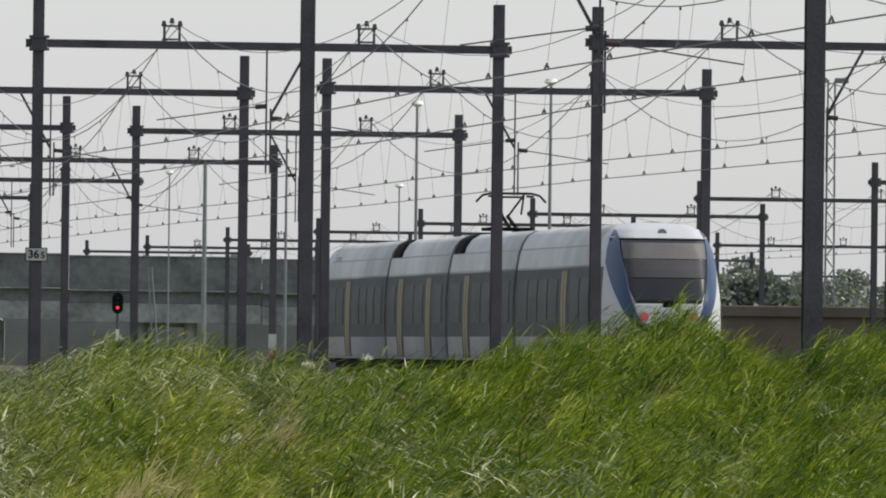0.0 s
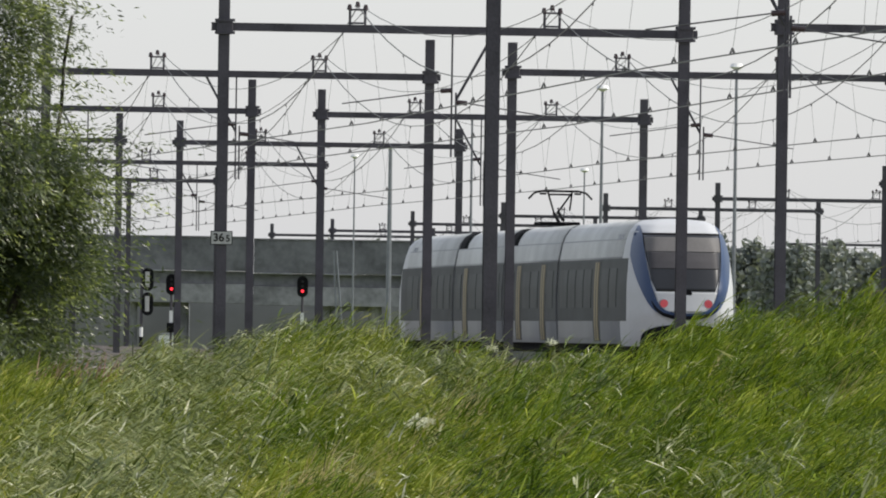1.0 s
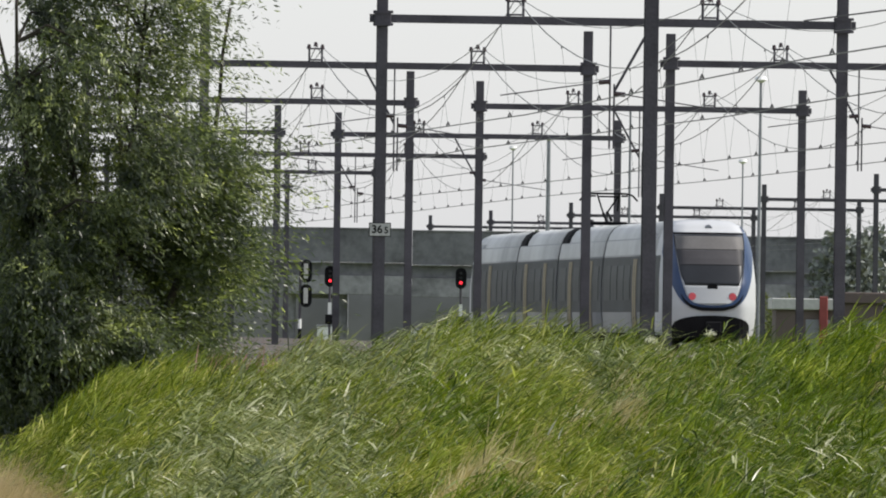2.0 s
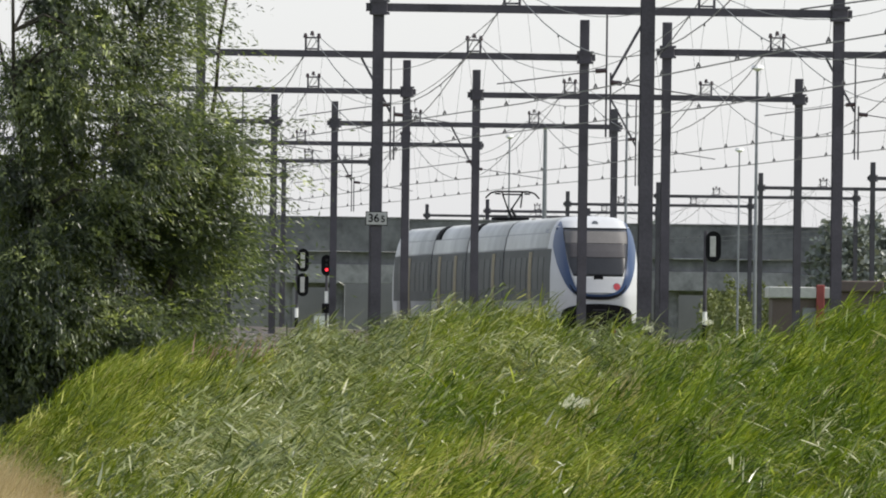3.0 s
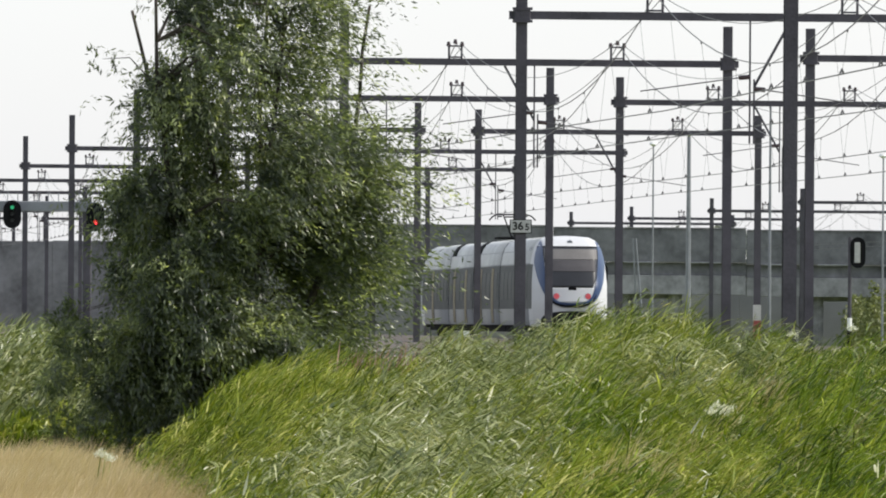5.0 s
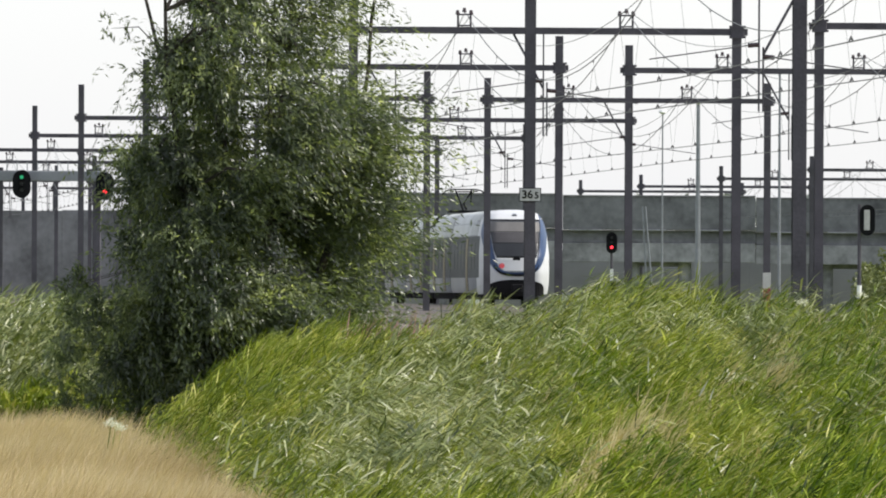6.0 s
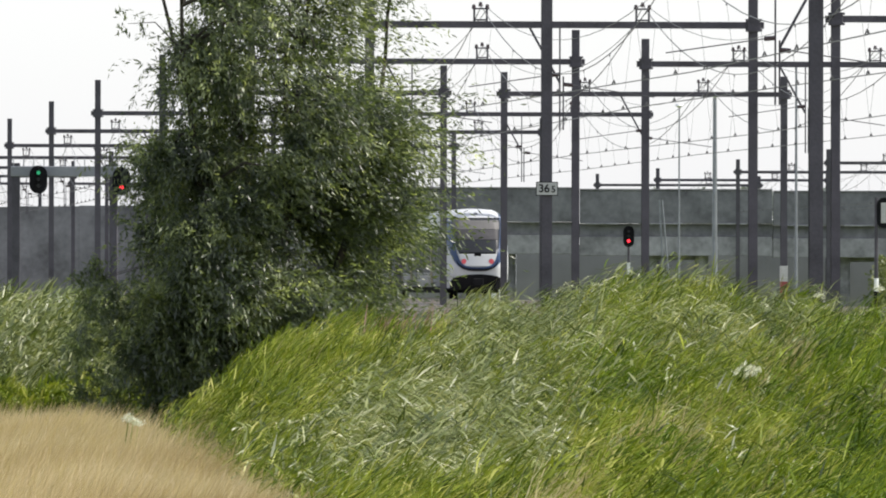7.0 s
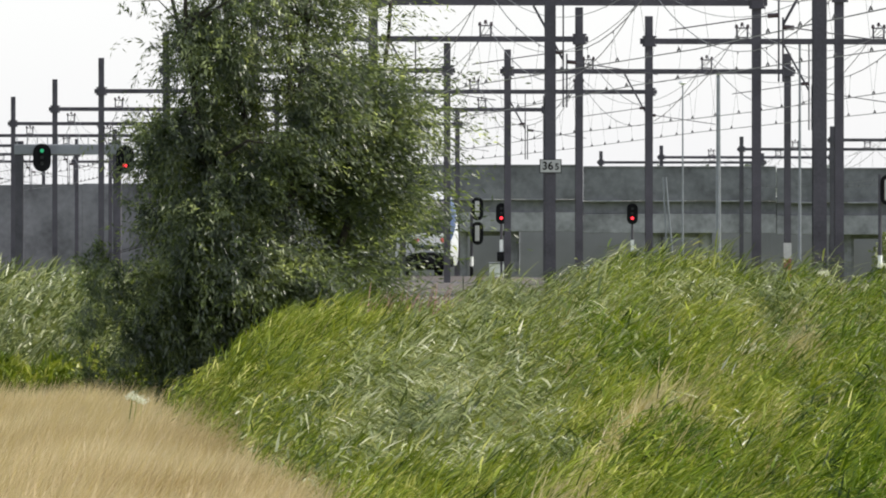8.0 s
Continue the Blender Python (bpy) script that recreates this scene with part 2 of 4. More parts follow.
for pair, mid in (("west", -PAIR_STEP + 2.05), ("east", 2.05)):
    bed = new("ballast_bed", strip("ballast_bed", [mid - 5.0, mid - 4.0, mid + 4.0, mid + 5.0], [-0.62, -0.2, -0.2, -0.62], BALLAST, 130, 900))
    tagged(bed, "brown crushed-stone ballast bed under a pair of tracks", "ballast", kind="structure")
for key, off in TRACKS.items():
    tr = thing("track", pose(0, 0, 0), "rusty steel railway track on grey sleepers", "track", "railway tracks", "structure")
    for side in (-0.75, 0.75):
        o = off + side
        part("rail", strip("rail", [o - 0.04, o - 0.035, o + 0.035, o + 0.04], [-0.16, 0.0, 0.0, -0.16], RAILM, 130, 900), RAILM, tr)
    bm = bmesh.new()
    for y in np.arange(132, 480, 1.2):
        x, s = line_x(y) + off, line_slope(y)
        m = pose(x, y, -0.17, 0, 0, -math.degrees(math.atan(s)))
        g = bmesh.ops.create_cube(bm, size=1.0, matrix=m @ Matrix.Diagonal((2.5, 0.26, 0.1, 1)))
    part("sleepers", bm, CONCRETE, tr)["kind"] = "stuff"


# ---- overhead-line portals ----
BEAM_Z = 7.32


def mast_mesh(top):
    """A rolled H-section post, one extruded outline."""
    a, b, c, w = 0.11, 0.115, 0.098, 0.012
    ring = [(-a, -b), (a, -b), (a, -c), (w, -c), (w, c), (a, c), (a, b), (-a, b), (-a, c), (-w, c), (-w, -c), (-a, -c)]
    v = [(x, y, z) for z in (-1.2, top) for x, y in ring]
    f = [(i, (i + 1) % 12, 12 + (i + 1) % 12, 12 + i) for i in range(12)]
    f += [(0, 1, 2, 11), (3, 4, 9, 10), (5, 6, 7, 8)]
    f += [tuple(k + 12 for k in q) for q in ((0, 1, 2, 11), (3, 4, 9, 10), (5, 6, 7, 8))]
    return mesh_from("mast", v, f, STEEL)


def build_portal(span, centres, top_left=0.8, top_right=0.8, tube=True, flip=1):
    """A two-track portal: two H posts, a cross beam, wire supports above each track, a hanging post with arms between them."""
    p = thing("overhead_line_portal", pose(0, 0, 0), "dark purple-brown steel portal carrying the overhead wires", "catenary portal", "portals over the tracks")
    for x, top in ((0.0, top_left), (span, top_right)):
        m = part("mast", mast_mesh(BEAM_Z + top), STEEL, p, at=pose(x, 0, 0))
        bm = bmesh.new()
        box(bm, -0.17, 0.17, -0.18, 0.18, BEAM_Z - 0.16, BEAM_Z + 0.16, 0.015)
        for sz in (-0.13, 0.13):
            box(bm, -0.21, 0.21, -0.205, -0.185, BEAM_Z + sz - 0.03, BEAM_Z + sz + 0.03)
        part("clamp", bm, STEEL, m)
        bm = bmesh.new()
        box(bm, -0.3, 0.3, -0.3, 0.3, -1.2, -0.42, 0.03)
        part("footing", bm, CONCRETE, m)
    ring = [(-0.074, -0.085), (0.075, -0.085), (0.075, -0.068), (-0.055, -0.068), (-0.055, 0.068), (0.075, 0.068), (0.075, 0.085), (-0.074, 0.085)]
    v = [(x, y, BEAM_Z + z) for x in (-0.27, span + 0.27) for y, z in ring]
    f = [(i, (i + 1) % 8, 8 + (i + 1) % 8, 8 + i) for i in range(8)]
    f += [tuple(k + e for k in q) for e in (0, 8) for q in ((0, 1, 2, 3), (0, 3, 4, 7), (4, 5, 6, 7))]
    part("beam", mesh_from("beam", v, f, STEEL), STEEL, p)
    for x in centres:
        bm = bmesh.new()
        for s in (-1, 1):
            rod(bm, (x + s * 0.16, 0, BEAM_Z + 0.085), (x + s * 0.16, 0, BEAM_Z + 0.42), 0.03, sides=6)
        rod(bm, (x - 0.2, 0, BEAM_Z + 0.40), (x + 0.2, 0, BEAM_Z + 0.40), 0.02, sides=6)
        rod(bm, (x - 0.18, 0, BEAM_Z + 0.12), (x + 0.18, 0, BEAM_Z + 0.12), 0.02, sides=6)
        w = part("wire_support", bm, STEEL, p)
        for dx, dz in ((-0.17, 0.40), (0.17, 0.40), (0.0, 0.46)):
            bm = bmesh.new()
            rod(bm, (x + dx, 0, BEAM_Z + dz), (x + dx, 0, BEAM_Z + dz + 0.11), 0.06, 0.035, 8)
            part("insulator", bm, INSUL, w)
    if tube:
        xm = sum(centres) / 2
        low = BEAM_Z - 2.65
        bm = bmesh.new()
        rod(bm, (xm - 0.045, 0, BEAM_Z - 0.085), (xm - 0.045, 0, low), 0.022, sides=6)
        rod(bm, (xm + 0.045, 0, BEAM_Z - 1.3), (xm + 0.045, 0, low), 0.022, sides=6)
        part("hanging_post", bm, STEEL, p)
        bm = bmesh.new()
        rod(bm, (xm - 0.8 * flip, 0, BEAM_Z - 0.085), (xm - 0.05 * flip, 0, BEAM_Z - 1.45), 0.03, sides=6)
        part("brace", bm, STEEL, p)
        for s, c in ((-1, centres[0]), (1, centres[1])):
            z0 = BEAM_Z - 1.25 - (0.25 if s > 0 else 0)
            bm = bmesh.new()
            rod(bm, (xm + s * 0.05, 0, z0), (xm + s * 0.28, 0, z0 - 0.02), 0.05, sides=8)
            a = part("registration_insulator", bm, INSUL, p)
            bm = bmesh.new()
            rod(bm, (xm + s * 0.28, 0, z0 - 0.02), (c + s * 0.3, 0, z0 - 0.32), 0.013, sides=6)
            part("registration_arm", bm, WIRE, p)
    return p


SPAN = TRACK_STEP + 2 * MAST_OFF
CENTRES = (MAST_OFF, MAST_OFF + TRACK_STEP)
first = None
PORTAL_DROP = {237.0: -0.22, 285.0: -0.1, 389.0: -0.06}
EAST_DROP = {237.0: -0.03, 285.0: 0.07, 337.0: -0.06, 389.0: -0.08}
for offset, tops, drops in ((-PAIR_STEP, (1.3, 0.95), PORTAL_DROP), (0.0, (0.75, 0.62), EAST_DROP)):
    first = None
    for y in LINE_Y[1:]:
        if y < 160 and offset > -1:
            continue
        s = line_slope(y)
        x0 = offset - MAST_OFF
        at = pose(line_x(y) + x0, y - x0 * s, drops.get(y, 0.0), 0, 0, -math.degrees(math.atan(s)))
        if first is None or y == 237.0:
            one = build_portal(SPAN, CENTRES, *tops, True, -1 if y == 237.0 else 1)
            one.matrix_basis = at
            first = first or one
        else:
            one = copy_thing(first, at)
        if y == 389.0 and offset > -1:
            for z0, z1, paint in ((0.86, 1.4, SIGN_OLD), (0.2, 0.86, RED_P)):
                bm = bmesh.new()
                box(bm, SPAN - 0.122, SPAN + 0.122, -0.127, 0.127, z0, z1, 0.004)
                part("painted_band", bm, paint, one, "painted band round the mast")

# a branch line further to the right, bending in from the yard
BRANCH_Y = [372.0, 421.0, 470.0, 528.0, 572.0, 617.0, 668.0, 720.0, 757.0]
BRANCH_X = [34.98, 31.3, 27.63, 23.2, 19.45, 15.37, 11.28, 7.04, 3.35]


def branch_x(y):
    return np.interp(y, BRANCH_Y, BRANCH_X) - 0.075 * np.minimum(np.asarray(y, float) - 372, 0) - 0.1 * np.maximum(np.asarray(y, float) - 757, 0)


first = None
for y in BRANCH_Y:
    at = pose(float(branch_x(y)), y, 0, 0, 0, 5.0)
    if first is None:
        first = build_portal(10.9, (3.2, 7.5), 0.75, 0.62, tube=False)
        first.matrix_basis = at
    else:
        copy_thing(first, at)


# single portals of the yard, further off
for x, y in ((40.1, 664.0), (37.9, 768.0), (54.5, 905.0)):
    copy_thing(first, pose(x, y, 0, 0, 0, 4.0))


# ---- overhead wires ----
CONTACT_Z = 5.15


def tube_verts(points, r, v, f, sides=4):
    """Adds a thin tube along points to the lists v and f."""
    base = len(v)
    for p in points:
        for k in range(sides):
            a = 2 * math.pi * (k + 0.5) / sides
            v.append((p[0] + r * math.cos(a), p[1], p[2] + r * math.sin(a)))
    for i in range(len(points) - 1):
        for k in range(sides):
            a, b = base + i * sides + k, base + i * sides + (k + 1) % sides
            f.append((a, b, b + sides, a + sides))


def wires(line, rows, drops, label, stagger, sag):
    """One track's overhead line: carrier wire in sags, contact wire, droppers between them."""
    w = thing("overhead_wire", pose(0, 0, 0), label, "overhead wire", "overhead wires of the tracks")
    car, carf, con, conf, dro, drof, fee, feef = [], [], [], [], [], [], [], []
    pc, pk, pf = [], [], []
    for k in range(len(rows) - 1):
        ya, yb = rows[k], rows[k + 1]
        za, zb = BEAM_Z + 0.5 + drops.get(ya, 0), BEAM_Z + 0.5 + drops.get(yb, 0)
        sx = stagger * (1 if k % 2 else -1)
        for i in range(16):
            q = i / 16
            y = ya + (yb - ya) * q
            x = float(line(y))
            z = za + (zb - za) * q
            pc.append((x, y, z - sag * 4 * q * (1 - q)))
            pf.append((x + 0.17 - 0.05 * math.sin(q * 3), y, z - 0.06 - sag * 0.58 * 4 * q * (1 - q)))
            pk.append((x + sx * (1 - 2 * q), y, CONTACT_Z))
            if i % 2 == 1:
                c, kk = pc[-1], pk[-1]
                tube_verts([c, ((c[0] + kk[0]) / 2, c[1] + 0.001, (c[2] + kk[2]) / 2), (kk[0], c[1] + 0.002, kk[2])], 0.004, dro, drof, 3)
                tube_verts([(kk[0] - 0.035, kk[1] - 0.03, kk[2] + 0.01), (kk[0], kk[1], kk[2] + 0.09), (kk[0] + 0.035, kk[1] + 0.03, kk[2] + 0.01)], 0.018, dro, drof, 4)
                tube_verts([(c[0], c[1] - 0.05, c[2] - 0.035), (c[0], c[1], c[2] - 0.01), (c[0], c[1] + 0.05, c[2] - 0.035)], 0.022, dro, drof, 4)
    tube_verts(pc, 0.012, car, carf)
    tube_verts(pf, 0.009, fee, feef)
    tube_verts(pk, 0.015, con, conf)
    part("carrier_wire", mesh_from("carrier_wire", car, carf, WIRE), WIRE, w)
    part("feeder_wire", mesh_from("feeder_wire", fee, feef, WIRE), WIRE, w)
    part("contact_wire", mesh_from("contact_wire", con, conf, WIRE), WIRE, w)
    part("dropper_wire", mesh_from("dropper_wire", dro, drof, WIRE), WIRE, w)["kind"] = "stuff"


for key, off in TRACKS.items():
    wires(lambda y, o=off: line_x(y, o), list(LINE_Y), PORTAL_DROP if off < -1 else EAST_DROP, "dark copper overhead wire sagging between portals", 0.25, 2.1)
for off in (3.2, 7.5):
    wires(lambda y, o=off: branch_x(y) + o, BRANCH_Y, {}, "thin overhead wire of the branch line", 0.25, 1.9)


# ---- the train: four white cars with dark window bands, yellow doors and blue-rimmed ends ----
HALF = 1.42


def body_half(z):
    """Half the body's width at height z."""
    return float(np.interp(z, [0.3, 0.7, 1.2, 2.2, 2.9, 3.3, 3.6, 3.8, 3.93, 4.0], [1.30, 1.39, 1.42, 1.42, 1.37, 1.30, 1.20, 1.06, 0.84, 0.0]))


def nose_y(x, z):
    """How far the end's skin lies behind its foremost point."""
    w = max(body_half(z), 0.05)
    back = float(np.interp(z, [0.3, 0.9, 1.4, 2.0, 2.8, 3.55, 3.8, 3.93, 4.0], [0.25, 0.05, 0.0, 0.12, 0.55, 1.05, 1.6, 2.3, 3.0]))
    q = min(abs(x) / w, 1.0)
    return back + 0.24 * q ** 2 + 0.95 * (max(q - 0.55, 0) / 0.45) ** 2.4 * (1.0 if z < 3.6 else 0.8)


def patch(lo, hi, left, right, nz=16, nx=28, lift=0.03, thick=0.06):
    """A plate that lies on the end's skin: between heights lo and hi, and left(z) and right(z)."""
    v, f = [], []
    for layer in (lift, lift - thick):
        for j in range(nz + 1):
            z = lo + (hi - lo) * j / nz
            for i in range(nx + 1):
                x = left(z) + (right(z) - left(z)) * i / nx
                v.append((x, nose_y(x, z) - layer, z))
    n, tot = nx + 1, (nx + 1) * (nz + 1)
    for j in range(nz):
        for i in range(nx):
            a = j * n + i
            f.append((a, a + 1, a + n + 1, a + n))
            f.append((tot + a, tot + a + n, tot + a + n + 1, tot + a + 1))
    ring = [i for i in range(n)] + [j * n + nx for j in range(1, nz + 1)] + [nz * n + i for i in range(nx - 1, -1, -1)] + [j * n for j in range(nz - 1, 0, -1)]
    for a, b in zip(ring, ring[1:] + ring[:1]):
        f.append((a, tot + a, tot + b, b))
    return v, f


def ribbon(path, widths, lift=0.045):
    """A band on the end's skin along a path of (x, z), with its own width at each point."""
    pts = np.array(path, float)
    k = np.linspace(0, len(pts) - 1, 61)
    px, pz, pw = (np.interp(k, range(len(pts)), c) for c in (pts[:, 0], pts[:, 1], widths))
    for _ in range(3):
        px[1:-1] = (px[:-2] + 2 * px[1:-1] + px[2:]) / 4
        pz[1:-1] = (pz[:-2] + 2 * pz[1:-1] + pz[2:]) / 4
    tx, tz = np.gradient(px), np.gradient(pz)
    ln = np.hypot(tx, tz)
    nx, nz = -tz / ln, tx / ln
    v, f = [], []
    for i in range(len(px)):
        for s in (-1, -0.5, 0, 0.5, 1):
            x, z = px[i] + nx[i] * pw[i] * s / 2, pz[i] + nz[i] * pw[i] * s / 2
            lim = body_half(z) - 0.02
            x = max(-lim, min(lim, x))
            v.append((x * 1.012, nose_y(x, z) - lift, z))
        if i:
            f += [((i - 1) * 5 + j, (i - 1) * 5 + j + 1, i * 5 + j + 1, i * 5 + j) for j in range(4)]
    return v, f


def shell(y0, y1, z_list, name, mat, grow=0.0, steps=2):
    """The body's skin over the heights z_list from y0 to y1, both sides, as one arch or two walls."""
    ring = [(-body_half(z) - grow, z) for z in z_list]
    ring += [(-x, z) for x, z in reversed(ring) if x < -1e-6]
    v, f, n = [], [], len(ring)
    for k in range(steps):
        y = y0 + (y1 - y0) * k / (steps - 1)
        v += [(x, y, z) for x, z in ring]
        if k:
            f += [((k - 1) * n + i, k * n + i, k * n + i + 1, (k - 1) * n + i + 1) for i in range(n - 1)]
    f += [tuple(range(n)), tuple(range((steps - 1) * n, steps * n))[::-1]]
    me = mesh_from(name, v, f, mat)
    me.polygons.foreach_set("use_smooth", [len(p.vertices) == 4 for p in me.polygons])
    return me


def side_plate(y0, y1, z0, z1, side, mat, name, out=0.012):
    """A plate on the side wall that follows its curve."""
    zs = np.linspace(z0, z1, 6)
    v = [(side * (body_half(z) + o), y, z) for o in (out, -0.02) for y in (y0, y1) for z in zs]
    f = [(i, i + 1, 7 + i, 6 + i) for i in range(5)]
    f += [(i, 12 + i, 13 + i, i + 1) for i in range(5)] + [(6 + i, 7 + i, 19 + i, 18 + i) for i in range(5)]
    f += [(0, 6, 18, 12), (5, 17, 23, 11)]
    return mesh_from(name, v, f, mat)


ZS = [0.55, 0.7, 0.95, 1.2, 1.7, 2.2, 2.6, 2.9, 3.1, 3.3, 3.45, 3.6, 3.7, 3.8, 3.87, 3.93, 3.97, 4.0]
SKIRT_Z = 0.62


def nose_mesh():
    """The rounded end: rings at growing heights, each a curve in plan from side to side."""
    zs = list(np.linspace(0.5, 3.5, 37)) + [3.55, 3.6, 3.65, 3.7, 3.75, 3.8, 3.84, 3.87, 3.9, 3.93, 3.95, 3.97]
    qs = [math.sin(math.pi / 2 * i / 34) for i in range(-34, 35)]
    v, f, n = [], [], len(qs) + 2
    for z in zs:
        w = body_half(z)
        v.append((-w, 3.4, z))
        v += [(q * w, nose_y(q * w, z), z) for q in qs]
        v.append((w, 3.4, z))
    for j in range(len(zs) - 1):
        f += [(j * n + i, j * n + i + 1, (j + 1) * n + i + 1, (j + 1) * n + i) for i in range(n - 1)]
    f.append(tuple(range((len(zs) - 1) * n, len(zs) * n)))
    return v, f


def train_end(car, flip):
    """Nose, windscreen, blue rim, panel, lamps and coupler recess of one end car; flip turns it to the far end."""
    m = pose(0, flip, 0, 0, 0, 180) if flip else pose(0, 0, 0)

    def put(name, vf, mat, label="", smooth=True, parent=car):
        ob = part(name, mesh_from(name, vf[0], vf[1], mat, smooth), mat, parent, label)
        ob.matrix_basis = m if parent is car else Matrix.Identity(4)
        return ob

    put("nose", nose_mesh(), WHITE, "rounded white nose")
    screen = put("windscreen", patch(2.0, 3.52, lambda z: -np.interp(z, [2.0, 2.3, 3.52], [0.80, 0.92, 1.08]), lambda z: np.interp(z, [2.0, 2.3, 3.52], [0.80, 0.92, 1.08])), GLASS, "dark raked windscreen")
    # two grey bands across the upper windscreen, the higher one paler
    put("screen_band", patch(2.60, 3.05, lambda z: -0.93, lambda z: 0.93, lift=0.037, thick=0.005), DARKBAND, "dark grey band of the windscreen", parent=screen)
    put("screen_band", patch(3.06, 3.46, lambda z: -1.02, lambda z: 1.02, lift=0.037, thick=0.005), PALEBAND, "pale grey upper band of the windscreen", parent=screen)
    put("screen_top_seal", patch(3.52, 3.575, lambda z: -1.1, lambda z: 1.1, nz=2), BLACK, "black seal", parent=screen)
    path = [(-1.03, 3.84), (-1.17, 3.52), (-1.20, 3.1), (-1.12, 2.4), (-1.00, 1.95), (-0.86, 1.62), (-0.66, 1.42), (-0.35, 1.34), (0, 1.33)]
    path += [(-x, z) for x, z in reversed(path[:-1])]
    wid = [0.05, 0.26, 0.33, 0.31, 0.27, 0.22, 0.17, 0.14, 0.13]
    put("rim", ribbon(path, wid + wid[-2::-1]), BLUE, "broad blue rim round the windscreen")
    low = [(-0.92, 1.72), (-0.82, 1.53), (-0.63, 1.37), (-0.35, 1.29), (0, 1.28)]
    low += [(-x, z) for x, z in reversed(low[:-1])]
    put("chin_line", ribbon(low, [0.02, 0.06, 0.09, 0.10, 0.10, 0.10, 0.09, 0.06, 0.02], 0.055), BLACK, "black line under the lamp panel")
    top_y = nose_y(0, 3.72)
    bm = bmesh.new()
    rod(bm, (0, top_y + 0.15, 3.70), (0, top_y - 0.05, 3.70), 0.12, 0.10, 16)
    part("top_lamp", bm, GREYP, car, "round lamp above the windscreen").matrix_basis = m
    panel = put("lamp_panel", patch(1.44, 1.97, lambda z: -np.interp(z, [1.44, 1.6, 1.97], [0.50, 0.74, 0.86]), lambda z: np.interp(z, [1.44, 1.6, 1.97], [0.50, 0.74, 0.86]), lift=0.033), WHITE, "white panel with lamps")
    for s in (-1, 1):
        for name, r, mat, dy in (("tail_lamp_ring", 0.135, GREYP, 0.04), ("tail_lamp", 0.115, TAIL, 0.06)):
            bm = bmesh.new()
            y = nose_y(s * 0.6, 1.66) - dy
            rod(bm, (s * 0.6, y + 0.05, 1.66), (s * 0.6, y - 0.005, 1.66), r, r * 0.9, 20)
            part(name, bm, mat, panel, "round red tail lamp" if mat is TAIL else "")
    bm = bmesh.new()
    bmesh.ops.create_circle(bm, cap_ends=True, segments=24, radius=1.0, matrix=pose(0, nose_y(0, 1.98) - 0.05, 1.94, 90) @ Matrix.Diagonal((0.16, 0.10, 1, 1)))
    part("emblem", bm, BLACK, panel)
    # the dark coupler recess: an arch
    arch_v, arch_f = [], []
    n = 20
    for layer in (0.03, -0.12):
        for i in range(n + 1):
            a = math.pi * i / n
            x, z = -1.17 * math.cos(a), 0.50 + 0.60 * math.sin(a) ** 0.42
            arch_v.append((x, nose_y(x, max(z, 0.5)) - layer, z))
            arch_v.append((x, nose_y(x, 0.5) - layer, 0.42))
    for i in range(n):
        arch_f.append((2 * i, 2 * i + 1, 2 * i + 3, 2 * i + 2))
    put("coupler_recess", (arch_v, arch_f), BLACK, "black arched coupler recess", smooth=False)
    bm = bmesh.new()
    rod(bm, (0, nose_y(0, 0.8) - 0.5, 0.75), (0, nose_y(0, 0.8) + 0.4, 0.75), 0.12, sides=10)
    box(bm, -0.22, 0.22, nose_y(0, 0.8) - 0.62, nose_y(0, 0.8) - 0.35, 0.58, 0.92, 0.03)
    c = part("coupler", bm, BLACK, car)
    c.matrix_basis = m


def doors_of(car, ys):
    for y in ys:
        for s in (-1, 1):
            d = part("door", side_plate(y - 0.85, y + 0.85, 0.62, 2.84, s, BAND, "door"), BAND, car, "sliding door with yellow leaves' edges")
            for k in (-1, 1):
                part("door_leaf", side_plate(y + k * 0.26 - 0.23, y + k * 0.26 + 0.23, 0.64, 2.80, s, YELLOW, "door_leaf", 0.024), YELLOW, d, "yellow door leaf")
            part("door_joint", side_plate(y - 0.02, y + 0.02, 0.66, 2.78, s, BAND, "door_joint", 0.03), BAND, d)


def windows_of(car, spans):
    for a, b in spans:
        for s in (-1, 1):
            part("window", side_plate(a, b, 1.55, 2.62, s, SIDEGLASS, "window", 0.02), SIDEGLASS, car)


